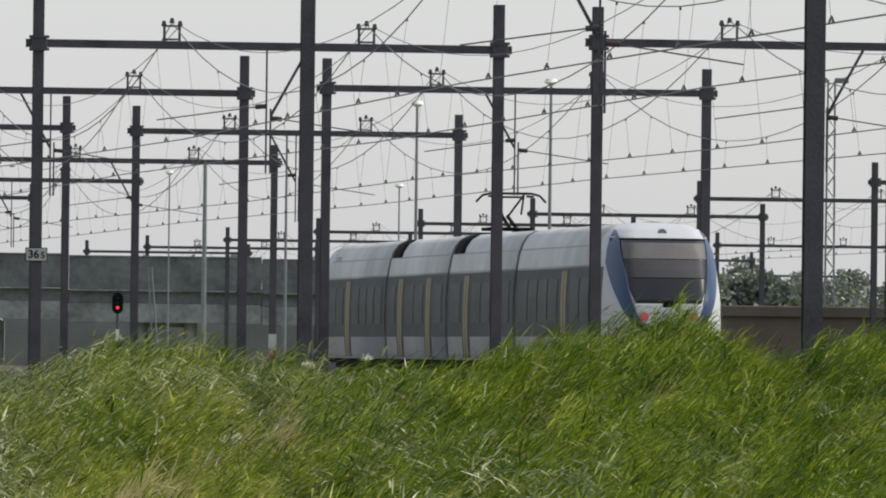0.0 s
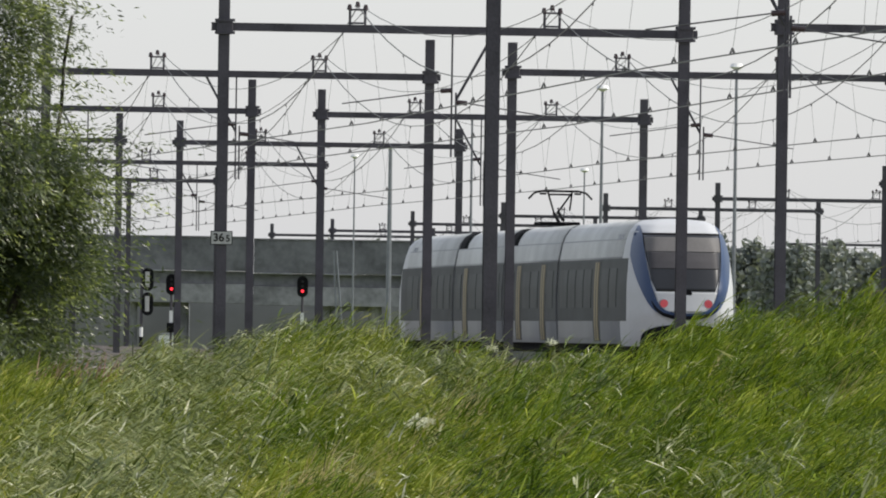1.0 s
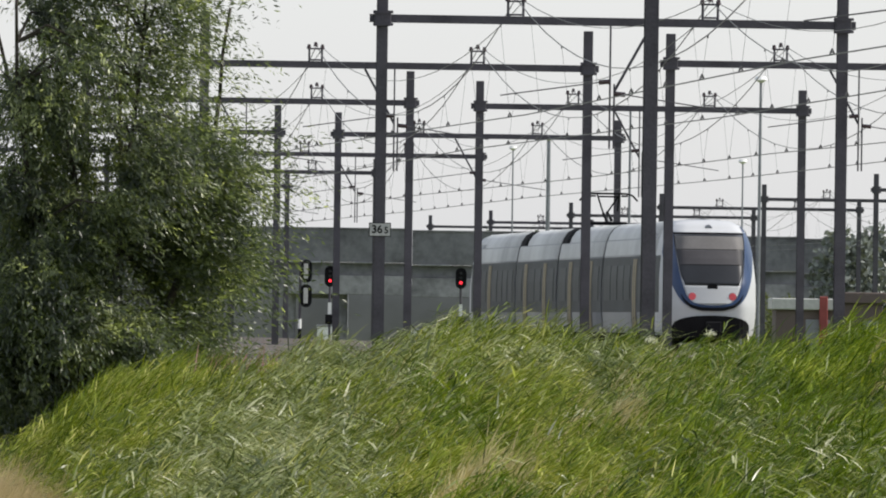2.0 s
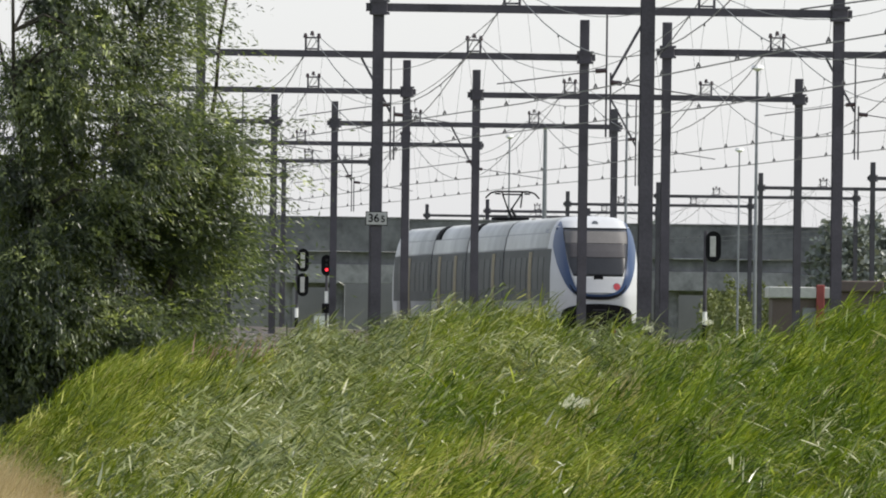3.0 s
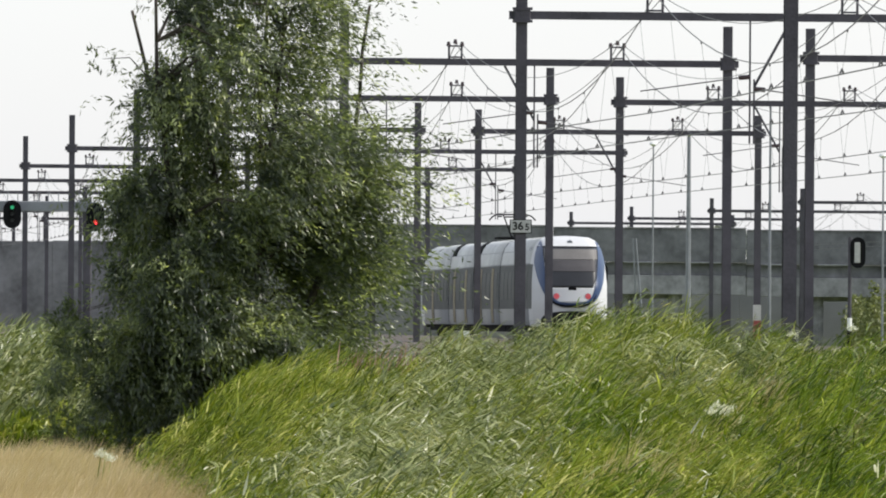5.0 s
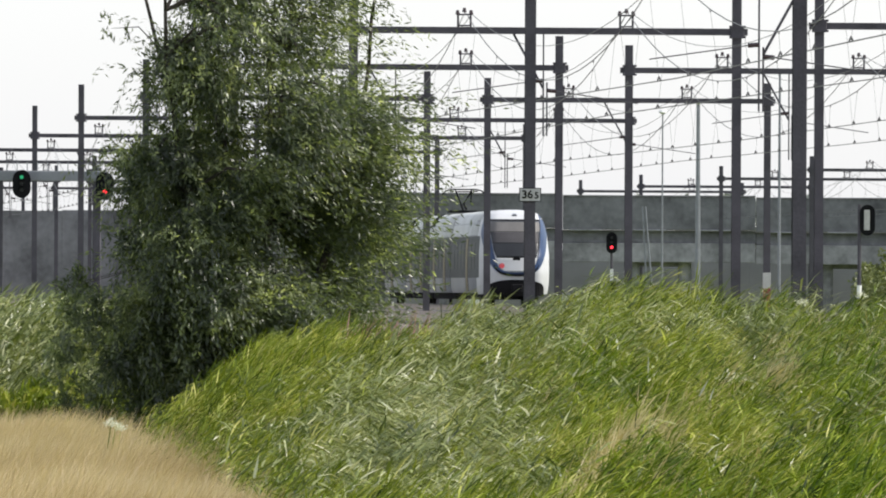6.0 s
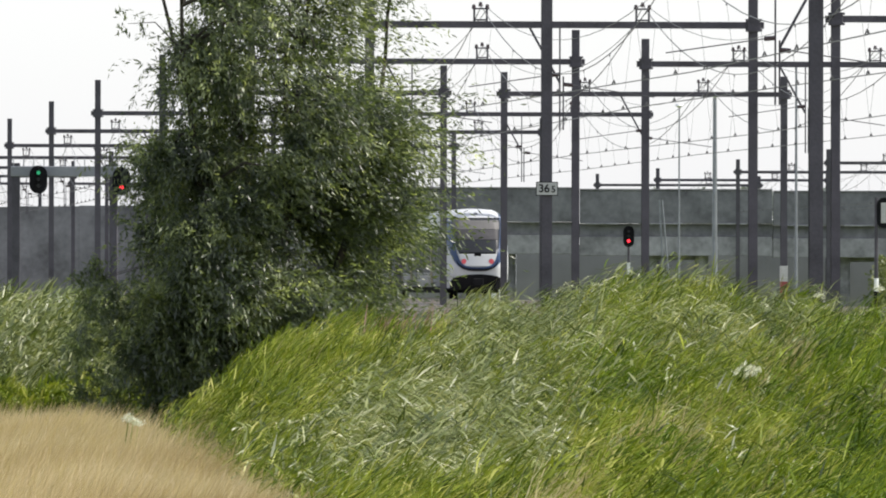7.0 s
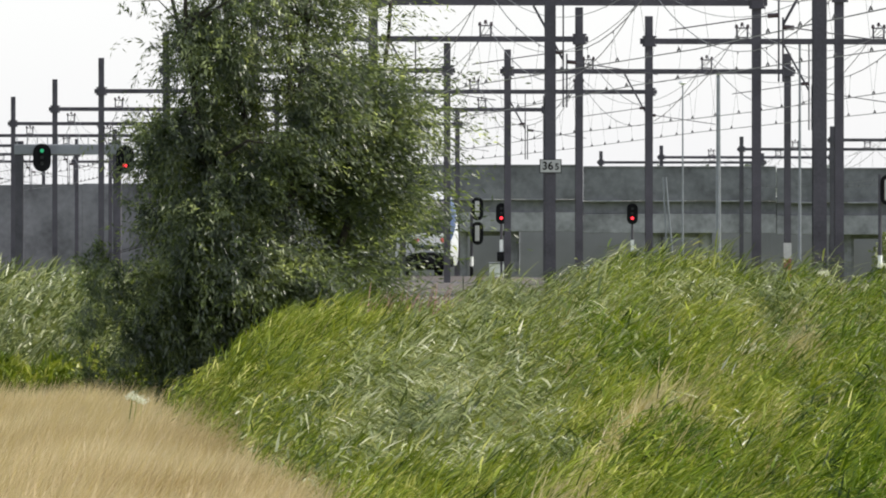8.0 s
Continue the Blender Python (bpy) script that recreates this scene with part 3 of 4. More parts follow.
def build_train():
    t = thing("sprinter_train", pose(0, 0, 0), "white four-car commuter train with dark windows, yellow doors and blue-rimmed nose", "train")
    cars = [(0.0, 19.2), (19.7, 34.5), (35.0, 49.7), (50.2, 69.4)]
    for k, (a, b) in enumerate(cars):
        car = new("car")
        car.parent = t
        y0, y1 = (a + 3.35 if k == 0 else a), (b - 3.35 if k == 3 else b)
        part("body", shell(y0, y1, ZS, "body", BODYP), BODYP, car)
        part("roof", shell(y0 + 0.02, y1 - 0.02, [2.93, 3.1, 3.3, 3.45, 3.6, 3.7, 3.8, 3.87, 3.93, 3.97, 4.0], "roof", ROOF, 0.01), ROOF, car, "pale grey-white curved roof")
        for s in (-1, 1):
            part("roof_seam", side_plate(y0 + 0.05, y1 - 0.05, 3.40, 3.43, s, GREYP, "roof_seam", 0.018), GREYP, car)
            part("window_band", side_plate(y0 + (0.0 if k else -1.5), y1 + (1.5 if k == 3 else -0.03), 1.18, 2.88, s, BAND, "window_band", 0.006), BAND, car, "dark grey window band")
        if k in (0, 3):
            train_end(car, 0 if k == 0 else 69.4)
            for i in range(3):
                gy = (4.1 if k == 0 else b - 5.6) + 0.5 * i
                part("roof_grille", side_plate(gy, gy + 0.34, 3.40, 3.56, -1, GREYP, "roof_grille", 0.02), GREYP, car, "grey roof grille")
        dy = {0: (9.2,), 1: (23.4, 30.2), 2: (39.2, 46.2), 3: (60.2,)}[k]
        doors_of(car, dy)
        edges = [y0 + 0.8] + [q for y in dy for q in (y - 1.2, y + 1.2)] + [y1 - 0.6]
        spans = []
        for i in range(0, len(edges), 2):
            a2, b2 = edges[i], edges[i + 1]
            n = max(1, round((b2 - a2) / 2.2))
            w = (b2 - a2) / n
            spans += [(a2 + w * j + 0.12, a2 + w * (j + 1) - 0.12) for j in range(n)]
        windows_of(car, spans)
        bm = bmesh.new()
        for yb in ((a + 3.5, a + 6.3) if k == 0 else (b - 6.3, b - 3.5) if k == 3 else ()):
            for s in (-1, 1):
                rod(bm, (s * 0.66, yb, 0.45), (s * 0.82, yb, 0.45), 0.43, sides=20)
        box(bm, -1.15, 1.15, y0, y1, 0.28, 0.58, 0.03)
        part("underframe", bm, BLACK, car, "black underframe and wheels")
        if k < 3:
            bm = bmesh.new()
            c = cars[k + 1][0]
            part("gangway", shell(b - 0.1, c + 0.1, [z for z in ZS if z > 0.6], "gangway", BLACK, -0.05), BLACK, car, "black folded gangway")
    # dark wells in the roof at two joints, and the raised current collector
    for y in (31.9, 47.1):
        me = shell(y, y + 2.5, [3.42, 3.6, 3.7, 3.8, 3.87, 3.93, 4.0], "roof_well", BLACK, 0.022)
        part("roof_well", me, BLACK, t, "black equipment well in the roof")
    pan = new("current_collector")
    pan.parent = t
    pan["label"] = "raised single-arm current collector"
    y = 32.2
    for name, segs, r, mat in (("base_frame", [((-0.6, y, 4.1), (0.6, y, 4.1)), ((-0.6, y + 1.6, 4.1), (0.6, y + 1.6, 4.1)), ((-0.55, y, 4.1), (-0.55, y + 1.6, 4.1)), ((0.55, y, 4.1), (0.55, y + 1.6, 4.1))], 0.045, BLACK),
                               ("lower_arm", [((0, y + 0.2, 4.12), (0, y + 1.7, 4.42)), ((0.12, y + 0.2, 4.2), (0.12, y + 1.7, 4.46))], 0.05, BLACK),
                               ("upper_arm", [((0, y + 1.7, 4.42), (-0.36, y + 0.1, 5.02)), ((0.1, y + 1.7, 4.42), (0.36, y + 0.1, 5.02)), ((0.36, y + 0.1, 5.02), (0.33, y + 0.4, 4.5)), ((-0.36, y + 0.1, 4.96), (0.36, y + 0.1, 4.96))], 0.028, BLACK),
                               ("collector_head", [((-0.55, y, 5.06), (0.55, y, 5.06)), ((-0.55, y + 0.35, 5.06), (0.55, y + 0.35, 5.06)), ((0.55, y, 5.06), (0.78, y, 5.0)), ((0.78, y, 5.0), (0.95, y, 4.82)), ((-0.55, y, 5.06), (-0.78, y, 5.0)), ((-0.78, y, 5.0), (-0.95, y, 4.82)), ((-0.62, y, 4.98), (-0.42, y, 4.98)), ((0.42, y, 4.98), (0.62, y, 4.98))], 0.03, BLACK)):
        bm = bmesh.new()
        for a, b in segs:
            rod(bm, a, b, r, sides=6)
        part(name, bm, mat, pan)
    return t


train = build_train()
TRAIN_OFF = TRACKS["four"]
TRAIN_Y = [(t, 271.8 + 31.45 * t) for t in (0.0, 1.0, 2.0, 3.0, 4.0, 5.0, 6.0, 7.0, 8.0)]


def train_pose(y):
    """On the fourth track, its rear at y, along the chord to its front."""
    rear = Vector((line_x(y, TRAIN_OFF) - 0.12, y, 0))
    front = Vector((line_x(y + 69, TRAIN_OFF) + 0.38, y + 69, 0))
    d = front - rear
    return pose(rear.x, rear.y, 0, 0, 0, math.degrees(math.atan2(-d.x, d.y)))


# ---- flyover and distance ----
def build_flyover():
    """A long concrete railway flyover crossing behind the line."""
    f = thing("flyover", pose(0, 0, 0), "long grey concrete railway flyover on pillars", "flyover", kind="structure")
    y0 = 700.0

    def span(name, x0, x1, ya, yb, z0, z1, mat, label=""):
        bm = bmesh.new()
        box(bm, x0, x1, ya, yb, z0, z1, 0.02)
        return part(name, bm, mat, f, label)

    for x in np.arange(-22, 36, 12.0):
        z = 6.5 - 0.008 * x
        span("parapet", x, x + 11.95, y0 - 0.5, y0 - 0.2, z - 2.05, z, CONC_DARK)
        span("coping", x, x + 11.97, y0 - 0.58, y0 - 0.12, z + 0.004, z + 0.1, CONC_DARK)
        span("deck", x, x + 11.98, y0 - 0.1, y0 + 11, z - 2.85, z - 2.06, CONC_DARK)
        for k in range(3):
            span("pipe_rail", x + 0.4 + 4 * k, x + 2.4 + 4 * k, y0 - 0.62, y0 - 0.52, z - 2.12, z - 2.02, CONCRETE)
        span("edge_beam", x, x + 11.95, y0 - 0.35, y0 + 1.2, z - 4.05, z - 2.86, CONCRETE)
        span("crosshead", x + 4.6, x + 7.4, y0 + 1.3, y0 + 10, z - 4.3, z - 2.9, CONCRETE)
        for dx in (4.4, 7.6):
            bm = bmesh.new()
            rod(bm, (x + dx, y0 + 0.9, -1.1), (x + dx, y0 + 0.9, z - 4.05), 0.42, sides=14)
            part("pillar", bm, CONCRETE, f)
    w = thing("retaining_wall", pose(0, 0, 0), "long grey panelled wall standing beyond the flyover", "wall", kind="structure")
    for x in np.arange(-22, 42, 4.0):
        bm = bmesh.new()
        box(bm, x, x + 3.99, 722, 722.4, -1.1, 3.2, 0.005)
        part("panel", bm, WALLP, w)
    for x in np.arange(-78, -22, 4.0):
        bm = bmesh.new()
        box(bm, x, x + 3.99, 722, 722.4, -1.1, 5.75 + 0.012 * (x + 22), 0.005)
        part("panel", bm, CONC_DARK, w)


build_flyover()


# ---- leaves, blades, and what is made of them ----
rng = np.random.default_rng(7)


def stuff_mesh(name, v, tri, mat):
    """A mesh straight from arrays of corners and triangles."""
    me = bpy.data.meshes.new(name)
    nv, nt = len(v), len(tri)
    me.vertices.add(nv)
    me.vertices.foreach_set("co", np.ascontiguousarray(v, np.float32).ravel())
    me.loops.add(nt * 3)
    me.loops.foreach_set("vertex_index", np.ascontiguousarray(tri, np.int32).ravel())
    me.polygons.add(nt)
    me.polygons.foreach_set("loop_start", np.arange(0, nt * 3, 3, dtype=np.int32))
    me.polygons.foreach_set("loop_total", np.full(nt, 3, np.int32))
    me.materials.append(mat)
    me.update(calc_edges=True)
    return me


def blades(base, length, width, lean, heading, droop, levels):
    """Tapering bent blades: base points, lengths, widths, lean (radians at the root), heading of the lean, further bend at the tip."""
    n = len(base)
    q = np.linspace(0, 1, levels)
    ang = lean[:, None] + droop[:, None] * q[None, :]
    step = length[:, None] / (levels - 1)
    out = np.concatenate([np.zeros((n, 1)), np.cumsum(np.sin(ang[:, :-1]) * step, 1)], 1)
    up = np.concatenate([np.zeros((n, 1)), np.cumsum(np.cos(ang[:, :-1]) * step, 1)], 1)
    hx, hy = np.cos(heading), np.sin(heading)
    cx = base[:, 0:1] + out * hx[:, None]
    cy = base[:, 1:2] + out * hy[:, None]
    cz = base[:, 2:3] + up
    turn = rng.uniform(0, 2 * np.pi, n)
    wx, wy = np.cos(turn), np.sin(turn)
    prof = np.interp(q, [0, 0.35, 1], [0.6, 1.0, 0.0])
    half = width[:, None] * prof[None, :] / 2
    left = np.stack([cx - half * wx[:, None], cy - half * wy[:, None], cz], -1)
    right = np.stack([cx + half * wx[:, None], cy + half * wy[:, None], cz], -1)
    v = np.concatenate([left[:, :-1], right[:, :-1], left[:, -1:]], 1)
    k = levels - 1
    tri = []
    for i in range(k - 1):
        tri += [(i, k + i, i + 1), (k + i, k + i + 1, i + 1)]
    tri.append((k - 1, 2 * k - 1, 2 * k))
    tri = np.array(tri)[None] + (np.arange(n) * (2 * k + 1))[:, None, None]
    return v.reshape(-1, 3), tri.reshape(-1, 3)


def drift(x, y, scale, seed):
    """Smooth noise from a few waves, about -1 to 1."""
    r = np.random.default_rng(seed)
    s = 0
    for _ in range(7):
        a, p, k = r.uniform(0, 6.28), r.uniform(0, 6.28), r.uniform(0.5, 1.8) / scale
        s = s + np.sin((x * np.cos(a) + y * np.sin(a) * 0.45) * k * 6.28 + p)
    return s / 3.2


SWAYING = []


def grass_patch(name, label, x, y, mat, length, width, lean, droop, head, sway=0.0, lift=0.0, levels=4):
    """One patch of blades as one thing, with its root at the patch's middle."""
    z = ground_z(x, y) - 0.02 + lift
    at = np.array([x.mean(), y.mean(), z.mean()])
    v, t = blades(np.stack([x, y, z], -1) - at, length, width, lean, head, droop, levels)
    ob = new(name, stuff_mesh(name, v, t, mat))
    ob.matrix_basis = pose(*at)
    tagged(ob, label, "grass", kind="stuff")
    if sway:
        SWAYING.append((ob, at, sway))
    return ob


def build_bank():
    """The tall windblown grass on the bank: tufts of blades, reed leaves on their stems, dry stalks; patch by patch."""
    tufts, per = 38000, 12
    ty = 66 + (RIDGE_Y + 4 - 66) * rng.random(tufts) ** 0.8
    tx = rng.uniform(-0.040, 0.083, tufts) * ty
    keep = bank_edge(tx, ty) > rng.uniform(0.0, 0.8, tufts)
    tx, ty = tx[keep], ty[keep]
    tufts = len(tx)
    # which plants grow where: angles across and below the level line of the field's edge
    au, av = tx / ty * 19955, (EYE - ground_z(tx, ty) - 0.45) / ty * 19955

    def stand(u0, wu, v0, wv):
        return np.exp(-((au - u0) / wu) ** 2 - ((av - v0) / wv) ** 2)

    reedy = stand(-210, 260, 230, 130) + 0.85 * stand(-30, 180, 45, 60) + 0.55 * stand(330, 170, 60, 60) + 0.35 * stand(560, 160, 120, 70) + 0.35 * stand(900, 200, 250, 90) - 1.1 * stand(-540, 130, 110, 75) - 0.8 * stand(-300, 90, 75, 28)
    reed = reedy + 0.22 * drift(tx, ty * 0.5, 1.6, 5) + rng.normal(0, 0.25, tufts) > 0.45
    reed &= ty > 77
    path = np.clip((av - 150) / 270, 0, 1)
    dry = (0.6 + 0.8 * np.clip((av - 190) / 80, 0, 1)) * np.exp(-((au - (331 - 1.57 * (av - 158))) / (30 + 25 * path)) ** 2) * (av > 80) + 0.8 * stand(150, 55, 280, 40) + 0.6 * stand(440, 40, 100, 30) + 0.45 * stand(330, 120, 290, 60) + 0.4 * stand(600, 60, 60, 30)
    straw = (dry + rng.normal(0, 0.26, tufts) > 0.66) | (rng.random(tufts) < 0.025)
    deep = (au + rng.normal(0, 90, tufts) > 420) | (stand(120, 130, 110, 100) + 0.9 * stand(260, 110, 330, 80) + rng.normal(0, 0.2, tufts) > 0.6)
    which = np.where(straw, 2, np.where(reed, 1, np.where(deep, 3, 0)))
    tall = (1 + 0.25 * drift(tx, ty * 0.5, 2.2, 11)) * rng.uniform(0.7, 1.25, tufts)
    thead, tlean = rng.normal(0.05, 0.55, tufts), np.clip(rng.normal(1.2, 0.3, tufts), 0.2, 1.6)
    i = np.repeat(np.arange(tufts), per)
    n = len(i)
    x, y = tx[i] + rng.normal(0, 0.06, n), ty[i] + rng.normal(0, 0.14, n)
    which, tall = which[i], tall[i]
    bins = np.floor((x + 6) / 2.6).astype(int)
    far = (y > 102).astype(int)
    for b in np.unique(bins):
        for fr in (0, 1):
            for w, name, label, mat in ((0, "tall_grass", "lush green windblown grass on the bank", GRASS), (1, "reed_patch", "silvery green reed leaves bent by the wind", REED), (2, "dry_grass", "straw-coloured dry grass stems among the green", STRAW), (3, "tall_grass", "deep green rank grass on the bank", DEEP)):
                s = (bins == b) & (far == fr) & (which == w)
                m = int(s.sum())
                if m < 30:
                    continue
                calm = 0.45 + 0.55 * np.clip((x[s] / y[s] * 19955 + 200) / 200, 0, 1)
                hum = 0.06 + calm * (0.18 * drift(x[s], y[s] * 0.3, 1.0, 41) + 0.13 * drift(x[s], y[s] * 0.3, 0.42, 42))
                k, hd = tall[s], thead[i[s]] + rng.normal(0, 0.5, m)
                if w in (0, 3):
                    grass_patch(name, label, x[s], y[s], mat, rng.uniform(0.10, 0.27, m) * k, rng.uniform(0.011, 0.021, m), tlean[i[s]] * rng.uniform(0.6, 1.25, m), np.abs(rng.normal(0.65, 0.45, m)), hd, 1.0, hum + rng.uniform(0.0, 0.34, m) * k, 3 if fr else 4)
                elif w == 1:
                    grass_patch(name, label, x[s], y[s], mat, rng.uniform(0.11, 0.25, m) * k, rng.uniform(0.016, 0.030, m), tlean[i[s]] + rng.uniform(-0.1, 0.55, m), rng.normal(0.7, 0.5, m), hd + rng.normal(0, 0.3, m), 1.0, rng.uniform(0.0, 0.42, m) * k + hum, 3 if fr else 4)
                else:
                    grass_patch(name, label, x[s], y[s], mat, rng.uniform(0.22, 0.55, m) * k, rng.uniform(0.006, 0.013, m), tlean[i[s]] * rng.uniform(0.3, 1.2, m), np.abs(rng.normal(0.5, 0.3, m)), hd, 1.0, hum)


build_bank()


def build_field():
    """The ripe golden field before the bank."""
    n = 190000
    y = rng.uniform(60, 134, n)
    x = rng.uniform(-0.056, 0.01, n) * y
    keep = bank_edge(x, y) < rng.uniform(-0.5, 0.45, n)
    x, y = x[keep], y[keep]
    m = len(x)
    k = 1 + 0.2 * drift(x, y * 0.3, 2.0, 31)
    grass_patch("ripe_grass", "ripe golden meadow grass in the field", x, y, GOLD, rng.uniform(0.22, 0.5, m) * k, rng.uniform(0.005, 0.010, m), np.abs(rng.normal(0.35, 0.25, m)), np.abs(rng.normal(0.9, 0.4, m)), rng.normal(0.1, 0.7, m), levels=3)
    # lush herbs along the field's edge by the tree, tall reeds beyond
    n = 15000
    y = rng.uniform(137.5, 142, n)
    x = rng.uniform(-0.056, -0.024, n) * y
    up = (0.42 + 0.2 * drift(x, y, 0.9, 61)) * rng.random(n) ** 0.6
    grass_patch("nettle_stand", "yellow-green rank herbs at the field's edge", x, y, GRASS, rng.uniform(0.1, 0.24, n), rng.uniform(0.03, 0.06, n), rng.uniform(0.2, 1.3, n), rng.normal(0.8, 0.5, n), rng.normal(0.1, 1.4, n), 0.0, up, 3)
    n = 42000
    y = rng.uniform(143, 165, n)
    x = rng.uniform(-0.062, -0.020, n) * y
    up = 1.55 + 0.2 * drift(x, y, 1.6, 51)
    grass_patch("reed_bed", "tall pale green reeds beyond the willow", x, y, REED, rng.uniform(0.14, 0.32, n), rng.uniform(0.028, 0.055, n), rng.uniform(0.5, 1.7, n), rng.normal(0.6, 0.5, n), rng.normal(0.1, 0.9, n), 0.0, up * rng.random(n) ** 0.7, 3)


build_field()


# ---- the willow ----
def leaf_cloud(anchors, dirs, size, spread_r, slim=1.0, stray=0.55, facing=None):
    """Slender leaves along hanging twigs: one diamond each."""
    n = len(anchors)
    c = anchors + rng.normal(0, 1, (n, 3)) * spread_r
    d = dirs + rng.normal(0, stray, (n, 3))
    d /= np.linalg.norm(d, axis=1, keepdims=True)
    r = rng.normal(0, 1, (n, 3)) if facing is None else facing + rng.normal(0, 0.45, (n, 3))
    s = np.cross(d, r)
    s /= np.linalg.norm(s, axis=1, keepdims=True) + 1e-6
    ln = rng.uniform(0.7, 1.35, n)[:, None] * size
    wd = ln * rng.uniform(0.16, 0.28, n)[:, None] * slim
    v = np.stack([c, c + d * ln * 0.45 + s * wd / 2, c + d * ln, c + d * ln * 0.45 - s * wd / 2], 1)
    t = np.array([(0, 1, 2), (0, 2, 3)])[None] + (np.arange(n) * 4)[:, None, None]
    return v.reshape(-1, 3), t.reshape(-1, 3)


def build_willow(x0, y0, z0, height, radius):
    """Several stems from one foot, arching branches, and sprays of narrow leaves that the wind draws to the east."""
    w = thing("willow_tree", pose(x0, y0, z0), "dense bushy willow tree with narrow dark green leaves in the wind", "tree")
    limbs = []
    r2 = random.Random(5)
    for k in range(6):
        bm = bmesh.new()
        a = k * 1.05 + r2.uniform(-0.3, 0.3)
        p = Vector((0.22 * math.cos(a), 0.22 * math.sin(a), -0.3))
        d = Vector((0.18 * math.cos(a), 0.18 * math.sin(a), 1.0)).normalized()
        r = 0.095
        for seg in range(11):
            q = p + d * height * 0.075
            rod(bm, p, q, r, r * 0.88, 8)
            p, r = q, r * 0.86
            d = (d + Vector((r2.uniform(-0.14, 0.14), r2.uniform(-0.14, 0.14), 0.10))).normalized()
            limbs.append((p.copy(), r))
        part("stem", bm, BARK, w, "dark grey-brown stem", smooth=True)
    levels = [0, 0.13, 0.21, 0.27, 0.33, 0.39, 0.48, 0.55, 0.67, 0.8, 1.0]
    wests = [-1.3, -1.5, -1.6, -1.62, -1.55, -1.42, -1.25, -1.08, -0.92, -0.75, -0.2]
    easts = [1.0, 1.2, 1.3, 1.48, 1.55, 1.55, 1.48, 1.2, 0.95, 0.8, 0.3]
    boughs = []
    for k in range(250):
        h = ((k + r2.uniform(0, 1)) / 250) ** 0.95
        west, east = float(np.interp(h, levels, wests)), float(np.interp(h, levels, easts))
        deep = radius * float(np.interp(h, [0, 0.27, 0.41, 0.7, 1.0], [0.85, 1.0, 1.0, 0.74, 0.15]))
        a, q = r2.uniform(0, 2 * math.pi), math.sqrt(r2.uniform(0.12, 1.0)) * r2.uniform(0.85, 1.04)
        boughs.append((Vector(((west + east) / 2 + (east - west) / 2 * q * math.cos(a), deep * q * math.sin(a), h * height)), 1.0))
    # loose sprays: one far out near the top, thin ones hanging at the western foot
    boughs += [(Vector((-1.62, -0.2, 4.9)), 0.06), (Vector((-1.5, 0.1, 3.4)), 0.25)]
    boughs += [(Vector((r2.uniform(-2.25, -1.7), r2.uniform(-0.8, 0.6), r2.uniform(0.35, 2.0))), 0.15) for _ in range(14)]
    groups = {}
    bl = bmesh.new()
    for b, full in boughs:
        near = min(limbs, key=lambda s: (s[0] - b).length + 1.2 * max(0, s[0].z - b.z))[0]
        mid = (near + b) / 2 + Vector((0, 0, 0.18))
        thin = 1.0 if full > 0.5 else 0.4
        rod(bl, near, mid, 0.024 * thin, 0.017 * thin, 5)
        rod(bl, mid, b, 0.017 * thin, 0.007 * thin, 5)
        groups.setdefault((b.x > 0.2, int(b.z / height * 2.99)), []).append((b, full))
    part("branchwork", bl, BARK, w, "thin arching branches")["kind"] = "stuff"
    crowns = []
    q = np.linspace(0.05, 1, 26)[:, None]
    for key in sorted(groups):
        anc, drs, fac = [], [], []
        for b, full in groups[key]:
            big = rng.uniform(0.75, 1.3)
            high = b.z > 0.5 * height
            dense = (74 if not high and b.x < 0.3 else 58 if not high else (22 if b.z < 0.6 * height else 13) if -0.5 < b.x < 0.7 else 62 if b.x < 0 else 46) * big * full
            out0 = np.array([b.x, b.y, 0.0]) / max(0.3, math.hypot(b.x, b.y))
            for tw in range(max(3, int(dense))):
                start = np.array(b) + rng.normal(0, 1, 3) * np.array([0.16, 0.16, 0.12]) * big * (0.5 if full < 0.2 else 1.0)
                way = out0 * 0.7 + rng.normal(0, 0.42, 3) + np.array([0.35, 0, 0.25])
                lng = rng.uniform(0.28, 0.72) * big * (0.4 if full < 0.2 else 1.0)
                anc.append(start + way * lng * q + np.array([0.16, 0, -0.62 * lng]) * q * q)
                rel = anc[-1] - np.array(b) + out0 * 0.15 + np.array([0, 0, 0.2])
                fac.append(rel / np.linalg.norm(rel, axis=1, keepdims=True))
                drs.append(way * 0.7 + np.array([0.35, 0, -1.1]) * q)
        anc, drs = np.concatenate(anc), np.concatenate(drs)
        drs /= np.linalg.norm(drs, axis=1, keepdims=True)
        v, t = leaf_cloud(anc, drs, 0.082, 0.030, 1.1, 0.45, np.concatenate(fac))
        base = np.array([0, 0, height * 0.25])
        ob = part("crown", stuff_mesh("crown", v - base, t, WILLOW), WILLOW, w, at=pose(*base))
        crowns.append((ob, base))
    return w, crowns


willow, willow_crowns = build_willow(-3.4, 135.0, -1.1, 7.4, 1.8)


